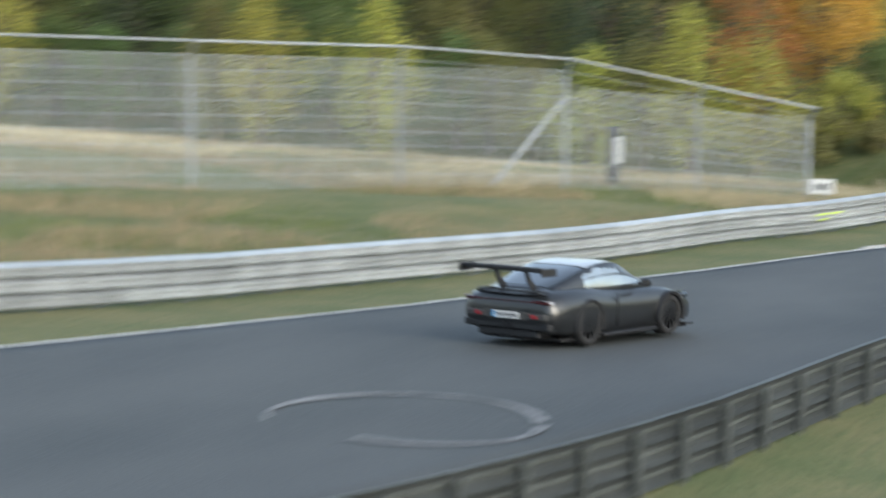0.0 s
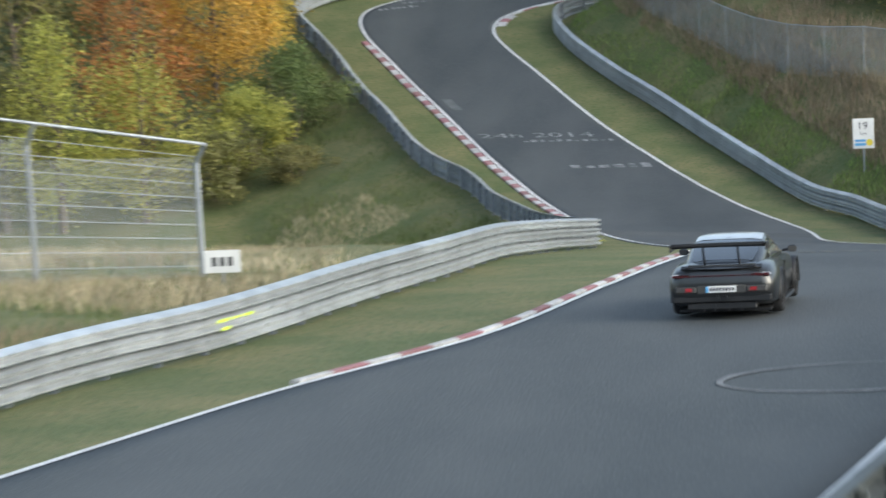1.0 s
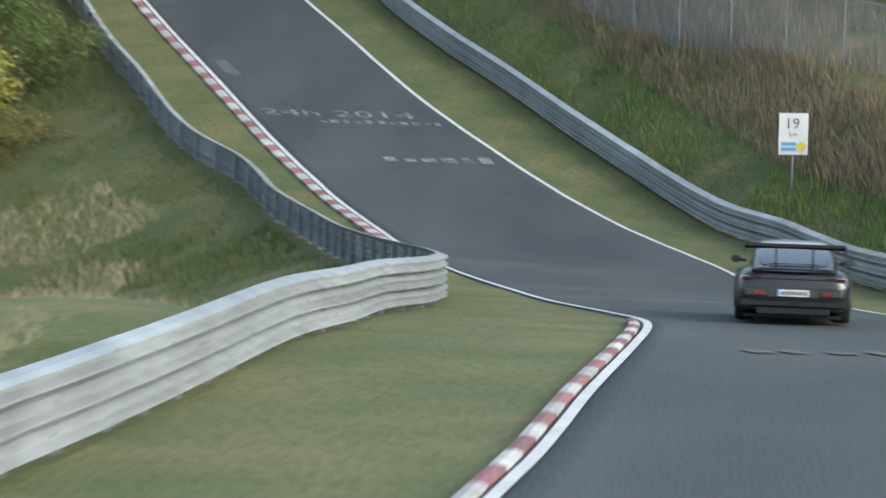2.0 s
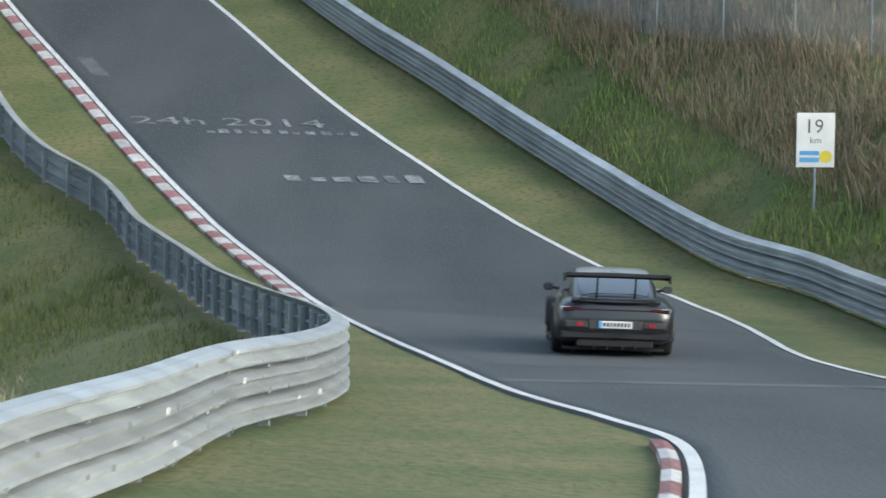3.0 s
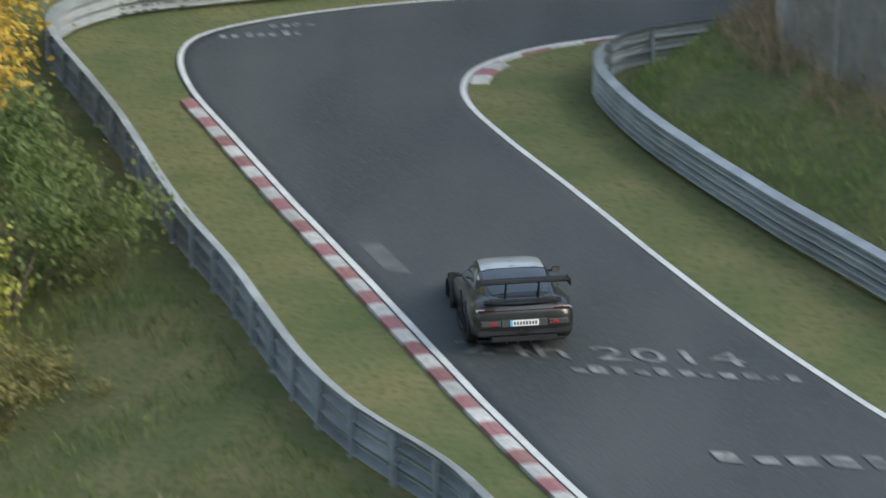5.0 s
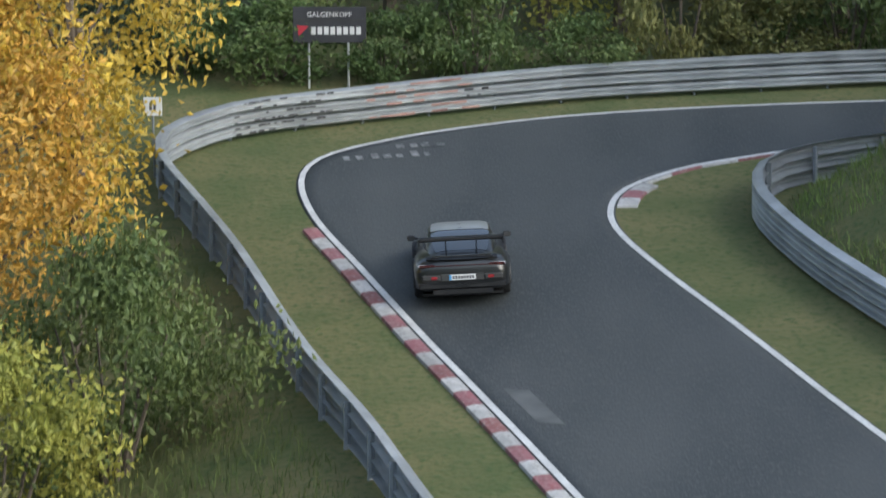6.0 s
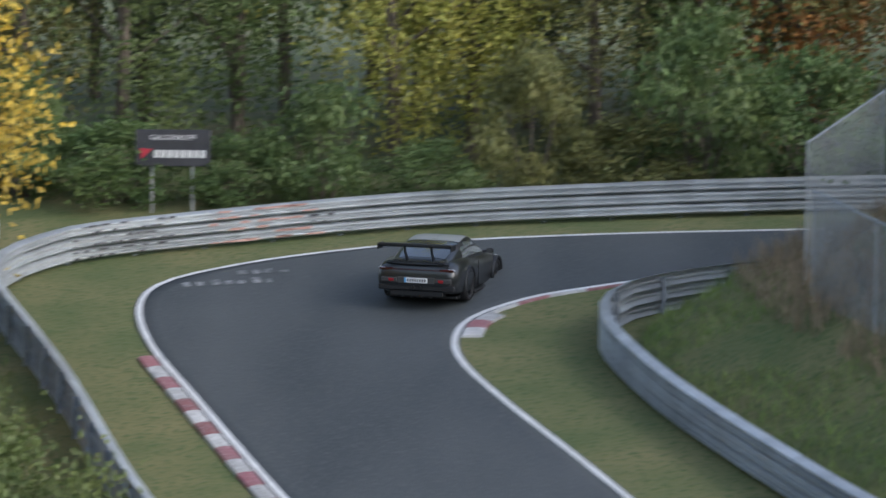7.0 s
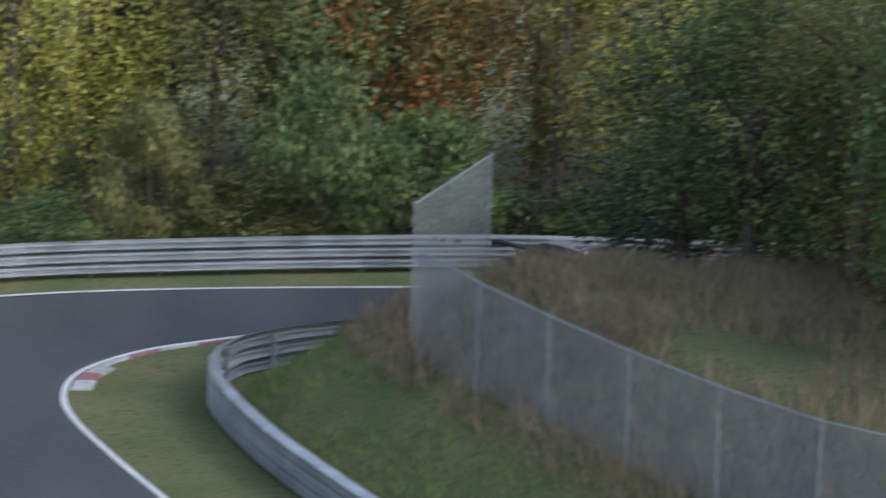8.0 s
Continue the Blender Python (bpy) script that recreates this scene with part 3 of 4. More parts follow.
def km_sign(x, y):
    z = float(land(x, y))
    e = thing("kilometre_sign", pose(x, y, z, 0, 0, 0), "white kilometre sign on a thin pole on the bank", "sign")
    part("pole", tube((0, 0.03, -0.3), (0, 0.03, 1.9), 0.03), POST, e)
    p = part("panel", box(-0.4, 0.4, -0.012, 0.012, 0.95, 2.1, 0.01), WHITE, e)
    GREY = mat("grey_lettering", (0.10, 0.10, 0.11), (0.14, 0.14, 0.15), 0.6)
    flat_text("19", 0.42, GREY, p, 0, 1.68, -0.016)
    flat_text("km", 0.2, GREY, p, 0, 1.46, -0.016)
    part("stripe", box(-0.33, 0.08, -0.018, -0.0125, 1.06, 1.16), BLUE, p)
    part("stripe", box(-0.33, 0.08, -0.018, -0.0125, 1.21, 1.30), BLUE, p)
    part("disc", tube((0.22, -0.0125, 1.18), (0.22, -0.019, 1.18), 0.13, seg=18), YELLOW, p)


km_sign(17.13, 32.01)


def sponsor_board(x, y):
    z = float(land(x, y))
    e = thing("trackside_board", pose(x, y, z), "dark board with white lettering on two thin legs", "sign board")
    for s in (-0.5, 0.45):
        part("leg", tube((s, 0, -0.3), (s, 0, 1.3), 0.03), STEEL, e)
    p = part("panel", box(-0.88, 0.88, -0.03, 0.03, 1.2, 2.06, 0.01), DARKBOARD, e)
    part("trim", box(-0.86, 0.86, -0.04, -0.031, 1.74, 1.765), GREYTRIM, p)
    flat_text("GALGENKOPF", 0.17, WHITE, p, 0, 1.82, -0.035)
    part("emblem", quad_mesh([(-0.78, -0.034, 1.62), (-0.5, -0.034, 1.6), (-0.74, -0.034, 1.36)], [(0, 2, 1)]), REDPAINT, p, "red triangle emblem")
    for k in range(8):
        part("letter_bar", box(-0.44 + k * 0.155, -0.33 + k * 0.155, -0.037, -0.031, 1.4, 1.58), WHITE, p)


sponsor_board(-5.84, 72.47)


# ---- trees ----
def leaf_cloud(name, material, rx, rz, leaves, size, seed, base=0.0, clumps=55, droop=0.0):
    rs = np.random.RandomState(seed)
    d = rs.normal(size=(clumps, 3))
    d /= np.linalg.norm(d, axis=1)[:, None]
    r = rs.uniform(0.45, 1.0, clumps) ** 0.6
    squash = 1 - 0.35 * np.maximum(d[:, 2:3], 0)
    c = d * r[:, None] * np.array([rx, rx, rz]) * np.hstack([squash, squash, np.ones((clumps, 1))])
    c[:, :2] *= (1 + 0.25 * rs.normal(size=(clumps, 1)))
    k = rs.randint(0, clumps, leaves)
    p = c[k] + rs.normal(size=(leaves, 3)) * np.array([rx, rx, rz * 0.8]) * 0.17
    p[:, 2] += base + rz - droop * np.abs(rs.normal(size=leaves)) * 0.2
    u = rs.normal(size=(leaves, 3))
    u /= np.linalg.norm(u, axis=1)[:, None]
    v = np.cross(u, rs.normal(size=(leaves, 3)))
    v /= np.maximum(np.linalg.norm(v, axis=1)[:, None], 1e-6)
    s = size * rs.uniform(0.6, 1.3, (leaves, 1))
    bend = np.cross(u, v) * s * 0.25
    vs = np.stack([p - u * s, p + v * s * 0.55 + bend, p + u * s, p - v * s * 0.55 + bend], 1).reshape(-1, 3)
    me = bpy.data.meshes.new(name)
    idx = np.arange(leaves * 4).reshape(-1, 4)
    me.from_pydata(vs.tolist(), [], np.vstack([idx[:, [0, 1, 2]], idx[:, [0, 2, 3]]]).tolist())
    me.materials.append(material)
    return me


def trunk_mesh(h, r, seed, limbs=7):
    rnd = random.Random(seed)
    bm = tube((0, 0, -0.6), (rnd.uniform(-.15, .15), rnd.uniform(-.15, .15), h * 0.55), r, r * 0.6, 7)
    merge(bm, tube((0, 0, h * 0.5), (rnd.uniform(-.3, .3), rnd.uniform(-.3, .3), h * 0.92), r * 0.6, r * 0.15, 6))
    for _ in range(limbs):
        a, z0 = rnd.uniform(0, 6.28), h * rnd.uniform(0.25, 0.7)
        L = h * rnd.uniform(0.18, 0.3)
        merge(bm, tube((0, 0, z0), (math.cos(a) * L, math.sin(a) * L, z0 + L * 0.8), r * 0.35, r * 0.08, 5))
    return bm


LEAF = {
    "yellow": leaf_mat("golden_leaves", (0.66, 0.45, 0.06), (0.50, 0.34, 0.07), (0.38, 0.32, 0.08)),
    "lime": leaf_mat("yellow_green_leaves", (0.34, 0.36, 0.08), (0.44, 0.40, 0.08), (0.21, 0.25, 0.06)),
    "green": leaf_mat("green_leaves", (0.115, 0.170, 0.055), (0.16, 0.20, 0.062), (0.08, 0.125, 0.04)),
    "olive": leaf_mat("olive_leaves", (0.195, 0.195, 0.067), (0.245, 0.225, 0.073), (0.125, 0.145, 0.05)),
    "rust": leaf_mat("rust_leaves", (0.46, 0.20, 0.06), (0.36, 0.20, 0.07), (0.50, 0.14, 0.045)),
    "dark": leaf_mat("dark_needles", (0.06, 0.082, 0.042), (0.078, 0.10, 0.048), (0.042, 0.062, 0.03)),
}
WORDS = {"yellow": "golden-yellow autumn tree beside the track", "lime": "young tree with yellow-green autumn leaves", "green": "broad green tree at the forest edge",
         "olive": "olive-green tree turning brown", "rust": "tree with rust-red autumn leaves", "dark": "dark green conifer in the wood"}
MODELS = {}


def tree(x, y, hue, h, rx, model_leaves=4200, size=0.15, seed=1, low=0.22):
    key = (hue, round(rx, 1), seed, model_leaves)
    if key not in MODELS:
        MODELS[key] = (leaf_cloud("crown", LEAF[hue], rx, 5.0 * (1 - low), model_leaves, size, 11 * seed + len(hue), 10.0 * low),)
    z = float(land(x, y))
    rnd = random.Random(int(x * 97 + y * 31))
    e = thing("tree", Matrix.LocRotScale((x, y, z), Euler((0, 0, rnd.uniform(0, 6.28))), Vector((1, 1, h / 10.0))), WORDS[hue], "tree", "trees along the track")
    if ("trunk", seed) not in MODELS:
        bm = trunk_mesh(10.0, 0.2, seed)
        me = bpy.data.meshes.new("trunk")
        bm.to_mesh(me)
        bm.free()
        me.materials.append(BARK)
        MODELS[("trunk", seed)] = me
    t = new("trunk", MODELS[("trunk", seed)])
    t.parent = e
    c = new("crown", MODELS[key][0])
    c.parent = e
    return e


def shrub(x, y, hue, h, rx, seed=1, label="", leaves=3500, size=0.05):
    key = ("shrub", hue, seed, leaves)
    if key not in MODELS:
        MODELS[key] = leaf_cloud("foliage", LEAF[hue], 1.0, 0.75, leaves, size, 7 * seed + 3, 0.0, 30)
    z = float(land(x, y))
    rnd = random.Random(int(x * 53 + y * 71))
    e = thing("shrub", Matrix.LocRotScale((x, y, z - 0.1), Euler((0, 0, rnd.uniform(0, 6.28))), Vector((rx, rx, h / 1.5))), label or "dense leafy shrub in rough grass", "shrub", "shrubs")
    c = new("foliage", MODELS[key])
    c.parent = e
    if "stem" not in MODELS:
        bm = bmesh.new()
        for k in range(6):
            a = k * 1.05
            merge(bm, tube((0.05 * math.cos(a), 0.05 * math.sin(a), -0.1), (0.5 * math.cos(a), 0.5 * math.sin(a), 0.95), 0.03, 0.008, 5))
        MODELS["stem"] = bpy.data.meshes.new("stem")
        bm.to_mesh(MODELS["stem"])
        bm.free()
        MODELS["stem"].materials.append(BARK)
    st = new("stem", MODELS["stem"])
    st.parent = e
    return e


# the golden tree and the growth under it
tree(-9.23, 57.15, "yellow", 11.5, 2.6, 14000, 0.085, 1, 0.2)
tree(-11.23, 54.36, "yellow", 10.0, 2.6, 14000, 0.085, 1, 0.2)
shrub(-7.42, 50.74, "green", 4.2, 2.0, 1, "green shrub with yellowing leaves below the guard rail", 7000, 0.035)
shrub(-9.09, 48.75, "lime", 3.8, 2.0, 2, "yellow-green shrub below the guard rail", 7000, 0.035)
shrub(-10.08, 46.16, "olive", 3.2, 2.2, 3, "brownish shrub below the guard rail")
shrub(-6.59, 45.94, "olive", 1.6, 1.6, 4, "low brown thicket on the slope")
rnd = random.Random(5)
# wood edge across the meadow
for i, x in enumerate(np.arange(-62, -11, 3.1)):
    hue = rnd.choice(["lime", "green", "olive", "green", "olive", "lime"])
    tree(x + rnd.uniform(-1, 1), 43 + rnd.uniform(-2, 3) + max(0, (-x - 25) * 0.15), hue, rnd.uniform(5.5, 9), 2.1, 6500, 0.095, 1 + i % 2, 0.1)
for i, x in enumerate(np.arange(-66, -14, 3.6)):
    hue = rnd.choice(["olive", "rust", "green", "dark", "green", "olive"])
    tree(x + rnd.uniform(-1, 1), 52 + rnd.uniform(-2, 3), hue, rnd.uniform(9, 13), 2.6, 6500, 0.105, 1 + i % 2, 0.12)
for i, x in enumerate(np.arange(-72, -12, 4.2)):
    tree(x + rnd.uniform(-1, 1), 63 + rnd.uniform(-2, 3), rnd.choice(["dark", "dark", "olive"]), rnd.uniform(13, 17), 2.9, 6500, 0.105, 1 + i % 2, 0.12)
# wood behind the bend
for i, x in enumerate(np.arange(-16, 50, 2.9)):
    hue = rnd.choice(["green", "olive", "olive", "green", "olive", "lime"]) if x < 6 else rnd.choice(["olive", "olive", "lime", "olive", "rust", "green"])
    tree(x + rnd.uniform(-0.8, 0.8), 77.5 + rnd.uniform(-1, 1.5), hue, rnd.uniform(7.5, 10.5), 2.3, 6500, 0.095, 1 + i % 2, 0.06)
for i, x in enumerate(np.arange(-18, 54, 3.4)):
    hue = rnd.choice(["green", "olive", "dark", "olive", "rust" if 8 < x < 24 else "dark", "rust" if 8 < x < 20 else "green"])
    tree(x + rnd.uniform(-0.8, 0.8), 83.5 + rnd.uniform(-1, 1.5), hue, rnd.uniform(11, 15), 2.6, 6500, 0.105, 1 + i % 2, 0.1)
for i, x in enumerate(np.arange(-22, 60, 4.0)):
    tree(x, 90 + rnd.uniform(-1, 1.5), "dark", rnd.uniform(15, 19), 2.9, 6500, 0.105, 1 + i % 2, 0.08)
for i, x in enumerate(np.arange(-14, 44, 2.3)):
    shrub(x + rnd.uniform(-0.5, 0.5), (73.6 if x < 3 else 74.6) + rnd.uniform(-0.3, 0.6), rnd.choice(["green", "olive", "green", "green", "dark"]), rnd.uniform(1.5, 4.6), rnd.uniform(1.3, 2.1), 1 + i % 3)
tree(9.43, 78.72, "rust", 12.0, 2.3, 6500, 0.095, 1, 0.1)
# wood on the hill to the right
for i, (x, y) in enumerate([(14.6, 60.5), (16.2, 58.0), (13.6, 62.4), (17.4, 53.6), (19.2, 49.2)]):
    tree(x, y, ["green", "olive", "dark"][i % 3], 6.5 + i % 2, 2.2, 6500, 0.095, 1 + i % 2, 0.0)
for i, (x, y) in enumerate([(19.5, 60), (18.2, 55.5), (20.5, 51), (22, 57), (24, 63), (17, 63.0), (21, 67), (23.5, 47)]):
    tree(x, y, ["dark", "green", "dark", "olive"][i % 4], 7.5 + i % 3, 2.2, 6500, 0.095, 1 + i % 2, 0.0)
for i in range(26):
    x, y = 24 + rnd.uniform(0, 26), 40 + i * 0.9 + rnd.uniform(-1, 1)
    if x < 27 and y < 48:
        x += 6
    tree(x, y, rnd.choice(["dark", "olive", "dark", "green"]), rnd.uniform(8, 13), 2.6, 6500, 0.105, 1 + i % 2, 0.06)


# ---- rough grass ----
def tufts(name, spots, height, width, colour, label, seed):
    """Blades of grass in tufts, all in one mesh."""
    rs = np.random.RandomState(seed)
    n = len(spots)
    h = height * rs.uniform(0.5, 1.3, n)
    a = rs.uniform(0, 6.28, n)
    lean = rs.normal(size=(n, 2)) * 0.3 * h[:, None]
    z = land(spots[:, 0], spots[:, 1])
    b = np.stack([spots[:, 0], spots[:, 1], z - 0.08], 1)
    w = np.stack([np.cos(a), np.sin(a), np.zeros(n)], 1) * width
    top = b + np.stack([lean[:, 0], lean[:, 1], h], 1)
    mid = (b + top) / 2 + np.stack([-lean[:, 0], -lean[:, 1], 0 * h], 1) * 0.2
    vs = np.stack([b - w, b + w, mid + w * 0.8, mid - w * 0.8, top], 1).reshape(-1, 3)
    k = np.arange(n)[:, None] * 5
    me = bpy.data.meshes.new(name)
    me.from_pydata(vs.tolist(), [], (k + np.array([[0, 1, 2]])).tolist() + (k + np.array([[0, 2, 3]])).tolist() + (k + np.array([[3, 2, 4]])).tolist())
    me.materials.append(colour)
    return tagged(new(name, me), label, "grass", kind="stuff")


STRAW = mat("dry_straw", (0.52, 0.45, 0.31), (0.38, 0.33, 0.20), 0.9, 0, 0.8, 6, 0, (0.26, 0.24, 0.11), 0.3)
BROWN = mat("brown_dead_grass", (0.24, 0.18, 0.115), (0.32, 0.255, 0.17), 0.9, 0, 0.8, 6, 0, (0.13, 0.12, 0.05), 0.3)
LUSH = mat("lush_grass_blades", (0.15, 0.235, 0.055), (0.20, 0.25, 0.07), 0.9, 0, 0.5, 6, 0, (0.16, 0.18, 0.065), 0.3)
BLADE = mat("green_grass_blades", (0.088, 0.125, 0.032), (0.125, 0.145, 0.045), 0.9, 0, 0.5, 6, 0, (0.11, 0.12, 0.045), 0.3)


def scatter(n, x0, x1, y0, y1, seed, keep, lump=0.25, cut=0.0):
    rs = np.random.RandomState(seed)
    p = np.stack([rs.uniform(x0, x1, n), rs.uniform(y0, y1, n)], 1)
    m = keep(p[:, 0], p[:, 1])
    p = p[m]
    f = np.array([noise.noise(Vector((a * lump, b * lump, seed))) for a, b in p])
    return p[f > cut]


meadow = lambda lo, hi: (lambda x, y: (side(x, y, LEFT) > lo) & (side(x, y, LEFT) < hi))
bank = lambda lo, hi: (lambda x, y: (-side(x, y, RIGHT) > lo) & (-side(x, y, RIGHT) < hi))
tufts("dry_grass", scatter(210000, -45, 8, -30, 40, 1, meadow(2.6, 60), 0.17, 0.02), 0.34, 0.010, STRAW, "tall pale straw grass on the meadow", 1)
tufts("rough_grass", scatter(130000, -34, 8, -75, 42, 2, meadow(0.5, 30), 0.2, -0.2), 0.24, 0.011, BLADE, "rough green grass behind the guard rail", 2)
tufts("dry_grass", scatter(160000, 6, 40, 5, 66, 3, bank(2.9, 9.5), 0.35, -0.2), 0.6, 0.012, BROWN, "brown dead grass along the top of the bank", 3)
tufts("dry_grass", scatter(140000, -34, 3, -80, 8, 7, meadow(1.5, 32), 0.18, -0.05), 0.34, 0.011, BROWN, "brown withered grass behind the guard rail", 7)
tufts("dry_grass", scatter(170000, 6, 30, 14, 64, 8, bank(2.5, 5.2), 0.5, -0.45), 0.62, 0.013, BROWN, "tall brown grass below the fence", 8)
tufts("dry_grass", scatter(90000, 9.3, 24, 55, 67, 9, bank(2.4, 9.5), 0.5, -0.1), 0.5, 0.012, BROWN, "tall brown grass on the bank behind the fence", 9)
tufts("rough_grass", scatter(150000, 4, 30, 20, 64, 10, bank(0.7, 3.1), 0.3, -0.3), 0.34, 0.014, LUSH, "lush green grass on the bank behind the guard rail", 10)
# sunlight on the distant field is mixed into its blade colour
FIELD = mat("sunlit_field_grass", (0.42, 0.42, 0.14), (0.50, 0.47, 0.18), 0.9, 0, 0.3, 6, 0, (0.36, 0.38, 0.12), 0.2)
below = lambda x, y: (side(x, y, LEFT) > 0.4) & (side(x, y, LEFT) < 8)
tufts("rough_grass", scatter(90000, -16, 8, 4, 62, 11, below, 0.3, -0.15), 0.26, 0.012, BLADE, "rough dark green grass on the slope below the guard rail", 11)
tufts("field_grass", scatter(50000, -95, -40, 8, 38, 9, meadow(5, 120), 0.05, -0.2), 0.6, 0.03, FIELD, "pale yellow-green field beyond the fence", 9)
tufts("rough_grass", scatter(150000, 4, 30, 0, 66, 4, bank(0.4, 4.5), 0.35, -0.3), 0.2, 0.011, BLADE, "rough green grass on the bank", 4)

VERGE = mat("verge_grass_blades", (0.125, 0.142, 0.042), (0.20, 0.178, 0.072), 0.9, 0, 0.4, 6, 0, (0.075, 0.105, 0.03), 0.35)
verge_l = lambda x, y: (side(x, y, LEFT) < -0.1) & (side(x, y, EDGES[:, :2]) > 0.5)
verge_r = lambda x, y: (side(x, y, RIGHT) > 0.1) & (side(x, y, EDGES[:, 2:]) < -0.15)
tufts("verge_grass", scatter(260000, -10, 12, -80, 72, 5, verge_l, 0.5, -0.45), 0.07, 0.009, VERGE, "short mown grass between track and rail", 5)
tufts("verge_grass", scatter(200000, 1, 20, -10, 68, 6, verge_r, 0.5, -0.45), 0.07, 0.009, VERGE, "short mown grass beside the edge line", 6)

# a pool of sunlight on the verge, put into brighter yellow blades
SUN_PATCH = mat("sun_patch_grass", (0.50, 0.46, 0.13), (0.40, 0.39, 0.11), 0.9, 0, 0.6, 6, 0, (0.22, 0.23, 0.07), 0.3)
tufts("verge_grass", scatter(110000, 1, 11, 15, 34, 10, lambda x, y: verge_l(x, y) & (y > 17 + 1.5 * np.sin(x * 3)) & (y < 30 + 2 * np.sin(x * 2)), 0.5, -0.5), 0.09, 0.022, SUN_PATCH, "verge grass beside the kerb with a sun patch in its colour", 10)

# ---- the car ----
def ring(y, w, zb, zm, zs, zt, n=2):
    half = [(0.0, zb), (w * 0.80, zb), (w * 0.97, zb + 0.08), (w, zm - 0.12), (w * 0.995, zm), (w * 0.955, (zm + zs) / 2), (w * 0.86, zs), (w * 0.6, zt), (w * 0.3, zt + 0.012), (0.0, zt + 0.016)]
    return [(x, y, z) for x, z in half] + [(-x, y, z) for x, z in half[-2:0:-1]]


BODY = [(-1.07, 0.70, 0.42, 0.60, 0.76, 0.80), (-1.04, 0.84, 0.34, 0.62, 0.80, 0.85), (-0.92, 0.91, 0.26, 0.65, 0.85, 0.90), (-0.6, 0.945, 0.20, 0.70, 0.90, 0.95),
        (-0.2, 0.955, 0.17, 0.72, 0.92, 0.97), (0.2, 0.955, 0.15, 0.70, 0.91, 0.97), (0.6, 0.925, 0.14, 0.64, 0.87, 0.95), (1.0, 0.90, 0.14, 0.62, 0.85, 0.94),
        (1.5, 0.895, 0.14, 0.62, 0.84, 0.92), (1.9, 0.905, 0.14, 0.63, 0.84, 0.88), (2.2, 0.925, 0.14, 0.65, 0.83, 0.82), (2.5, 0.93, 0.14, 0.64, 0.80, 0.78),
        (2.85, 0.91, 0.16, 0.58, 0.72, 0.71), (3.2, 0.84, 0.18, 0.48, 0.60, 0.61), (3.42, 0.70, 0.20, 0.40, 0.48, 0.50), (3.5, 0.5, 0.24, 0.36, 0.42, 0.43)]
ROOF = [(-0.80, 0.58, 0.46, 0.93), (-0.5, 0.66, 0.55, 1.03), (-0.2, 0.70, 0.585, 1.125), (0.1, 0.72, 0.595, 1.215), (0.4, 0.735, 0.595, 1.285), (0.7, 0.74, 0.585, 1.325),
        (1.0, 0.75, 0.575, 1.335), (1.3, 0.755, 0.56, 1.305), (1.6, 0.76, 0.53, 1.205), (1.9, 0.76, 0.50, 1.045), (2.12, 0.74, 0.47, 0.90)]


def cabin(y, grow=0.0):
    a = np.array(ROOF)
    return [float(np.interp(y, a[:, 0], a[:, k])) + (grow if k < 4 else 0) for k in (1, 2, 3)]


def cabin_ring(y):
    b, r, z = cabin(y)
    h = [(b, 0.84), (b * 0.985, 0.90), ((b + r) / 2 + 0.035, (0.90 + z) / 2), (r + 0.02, z - 0.05), (r * 0.82, z - 0.012), (r * 0.4, z), (0.0, z + 0.004)]
    return [(x, y, q) for x, q in h] + [(-x, y, q) for x, q in h[-2::-1]]


def wheel(parent, x, y, name, w, r):
    e = new(name)
    e.parent = parent
    e.matrix_basis = pose(x, y, r)
    s = 1 if x > 0 else -1
    prof = [(0.24, -w / 2 + .01), (r - 0.03, -w / 2), (r - 0.005, -w / 2 + 0.04), (r, 0), (r - 0.005, w / 2 - 0.04), (r - 0.03, w / 2), (0.24, w / 2 - .01)]
    n = 28
    bm = loft([[(d, q * math.cos(2 * math.pi * i / n), q * math.sin(2 * math.pi * i / n)) for q, d in prof] for i in range(n + 1)], closed=True, caps=False)
    bmesh.ops.remove_doubles(bm, verts=bm.verts[:], dist=1e-4)
    t = part("tyre", bm, RUBBER, e, "black tyre", True)
    bm = tube((-w * 0.3, 0, 0), (w * 0.22 * 1, 0, 0), 0.235, seg=24)
    bmesh.ops.delete(bm, geom=[f for f in bm.faces if len(f.verts) > 4], context="FACES")
    for k in range(10):
        a = 2 * math.pi * k / 10
        b = box(s * w * 0.30, s * w * 0.42, -0.013, 0.013, 0.03, 0.245)
        bmesh.ops.rotate(b, verts=b.verts[:], cent=(0, 0, 0), matrix=Matrix.Rotation(a, 3, "X"))
        merge(bm, b)
    merge(bm, tube((s * w * 0.30, 0, 0), (s * w * 0.46, 0, 0), 0.05, 0.035, 10))
    merge(bm, tube((s * w * 0.05, 0, 0), (s * w * 0.1, 0, 0), 0.23, seg=20))
    part("rim", bm, RIM, e, "dark alloy rim")
    return e


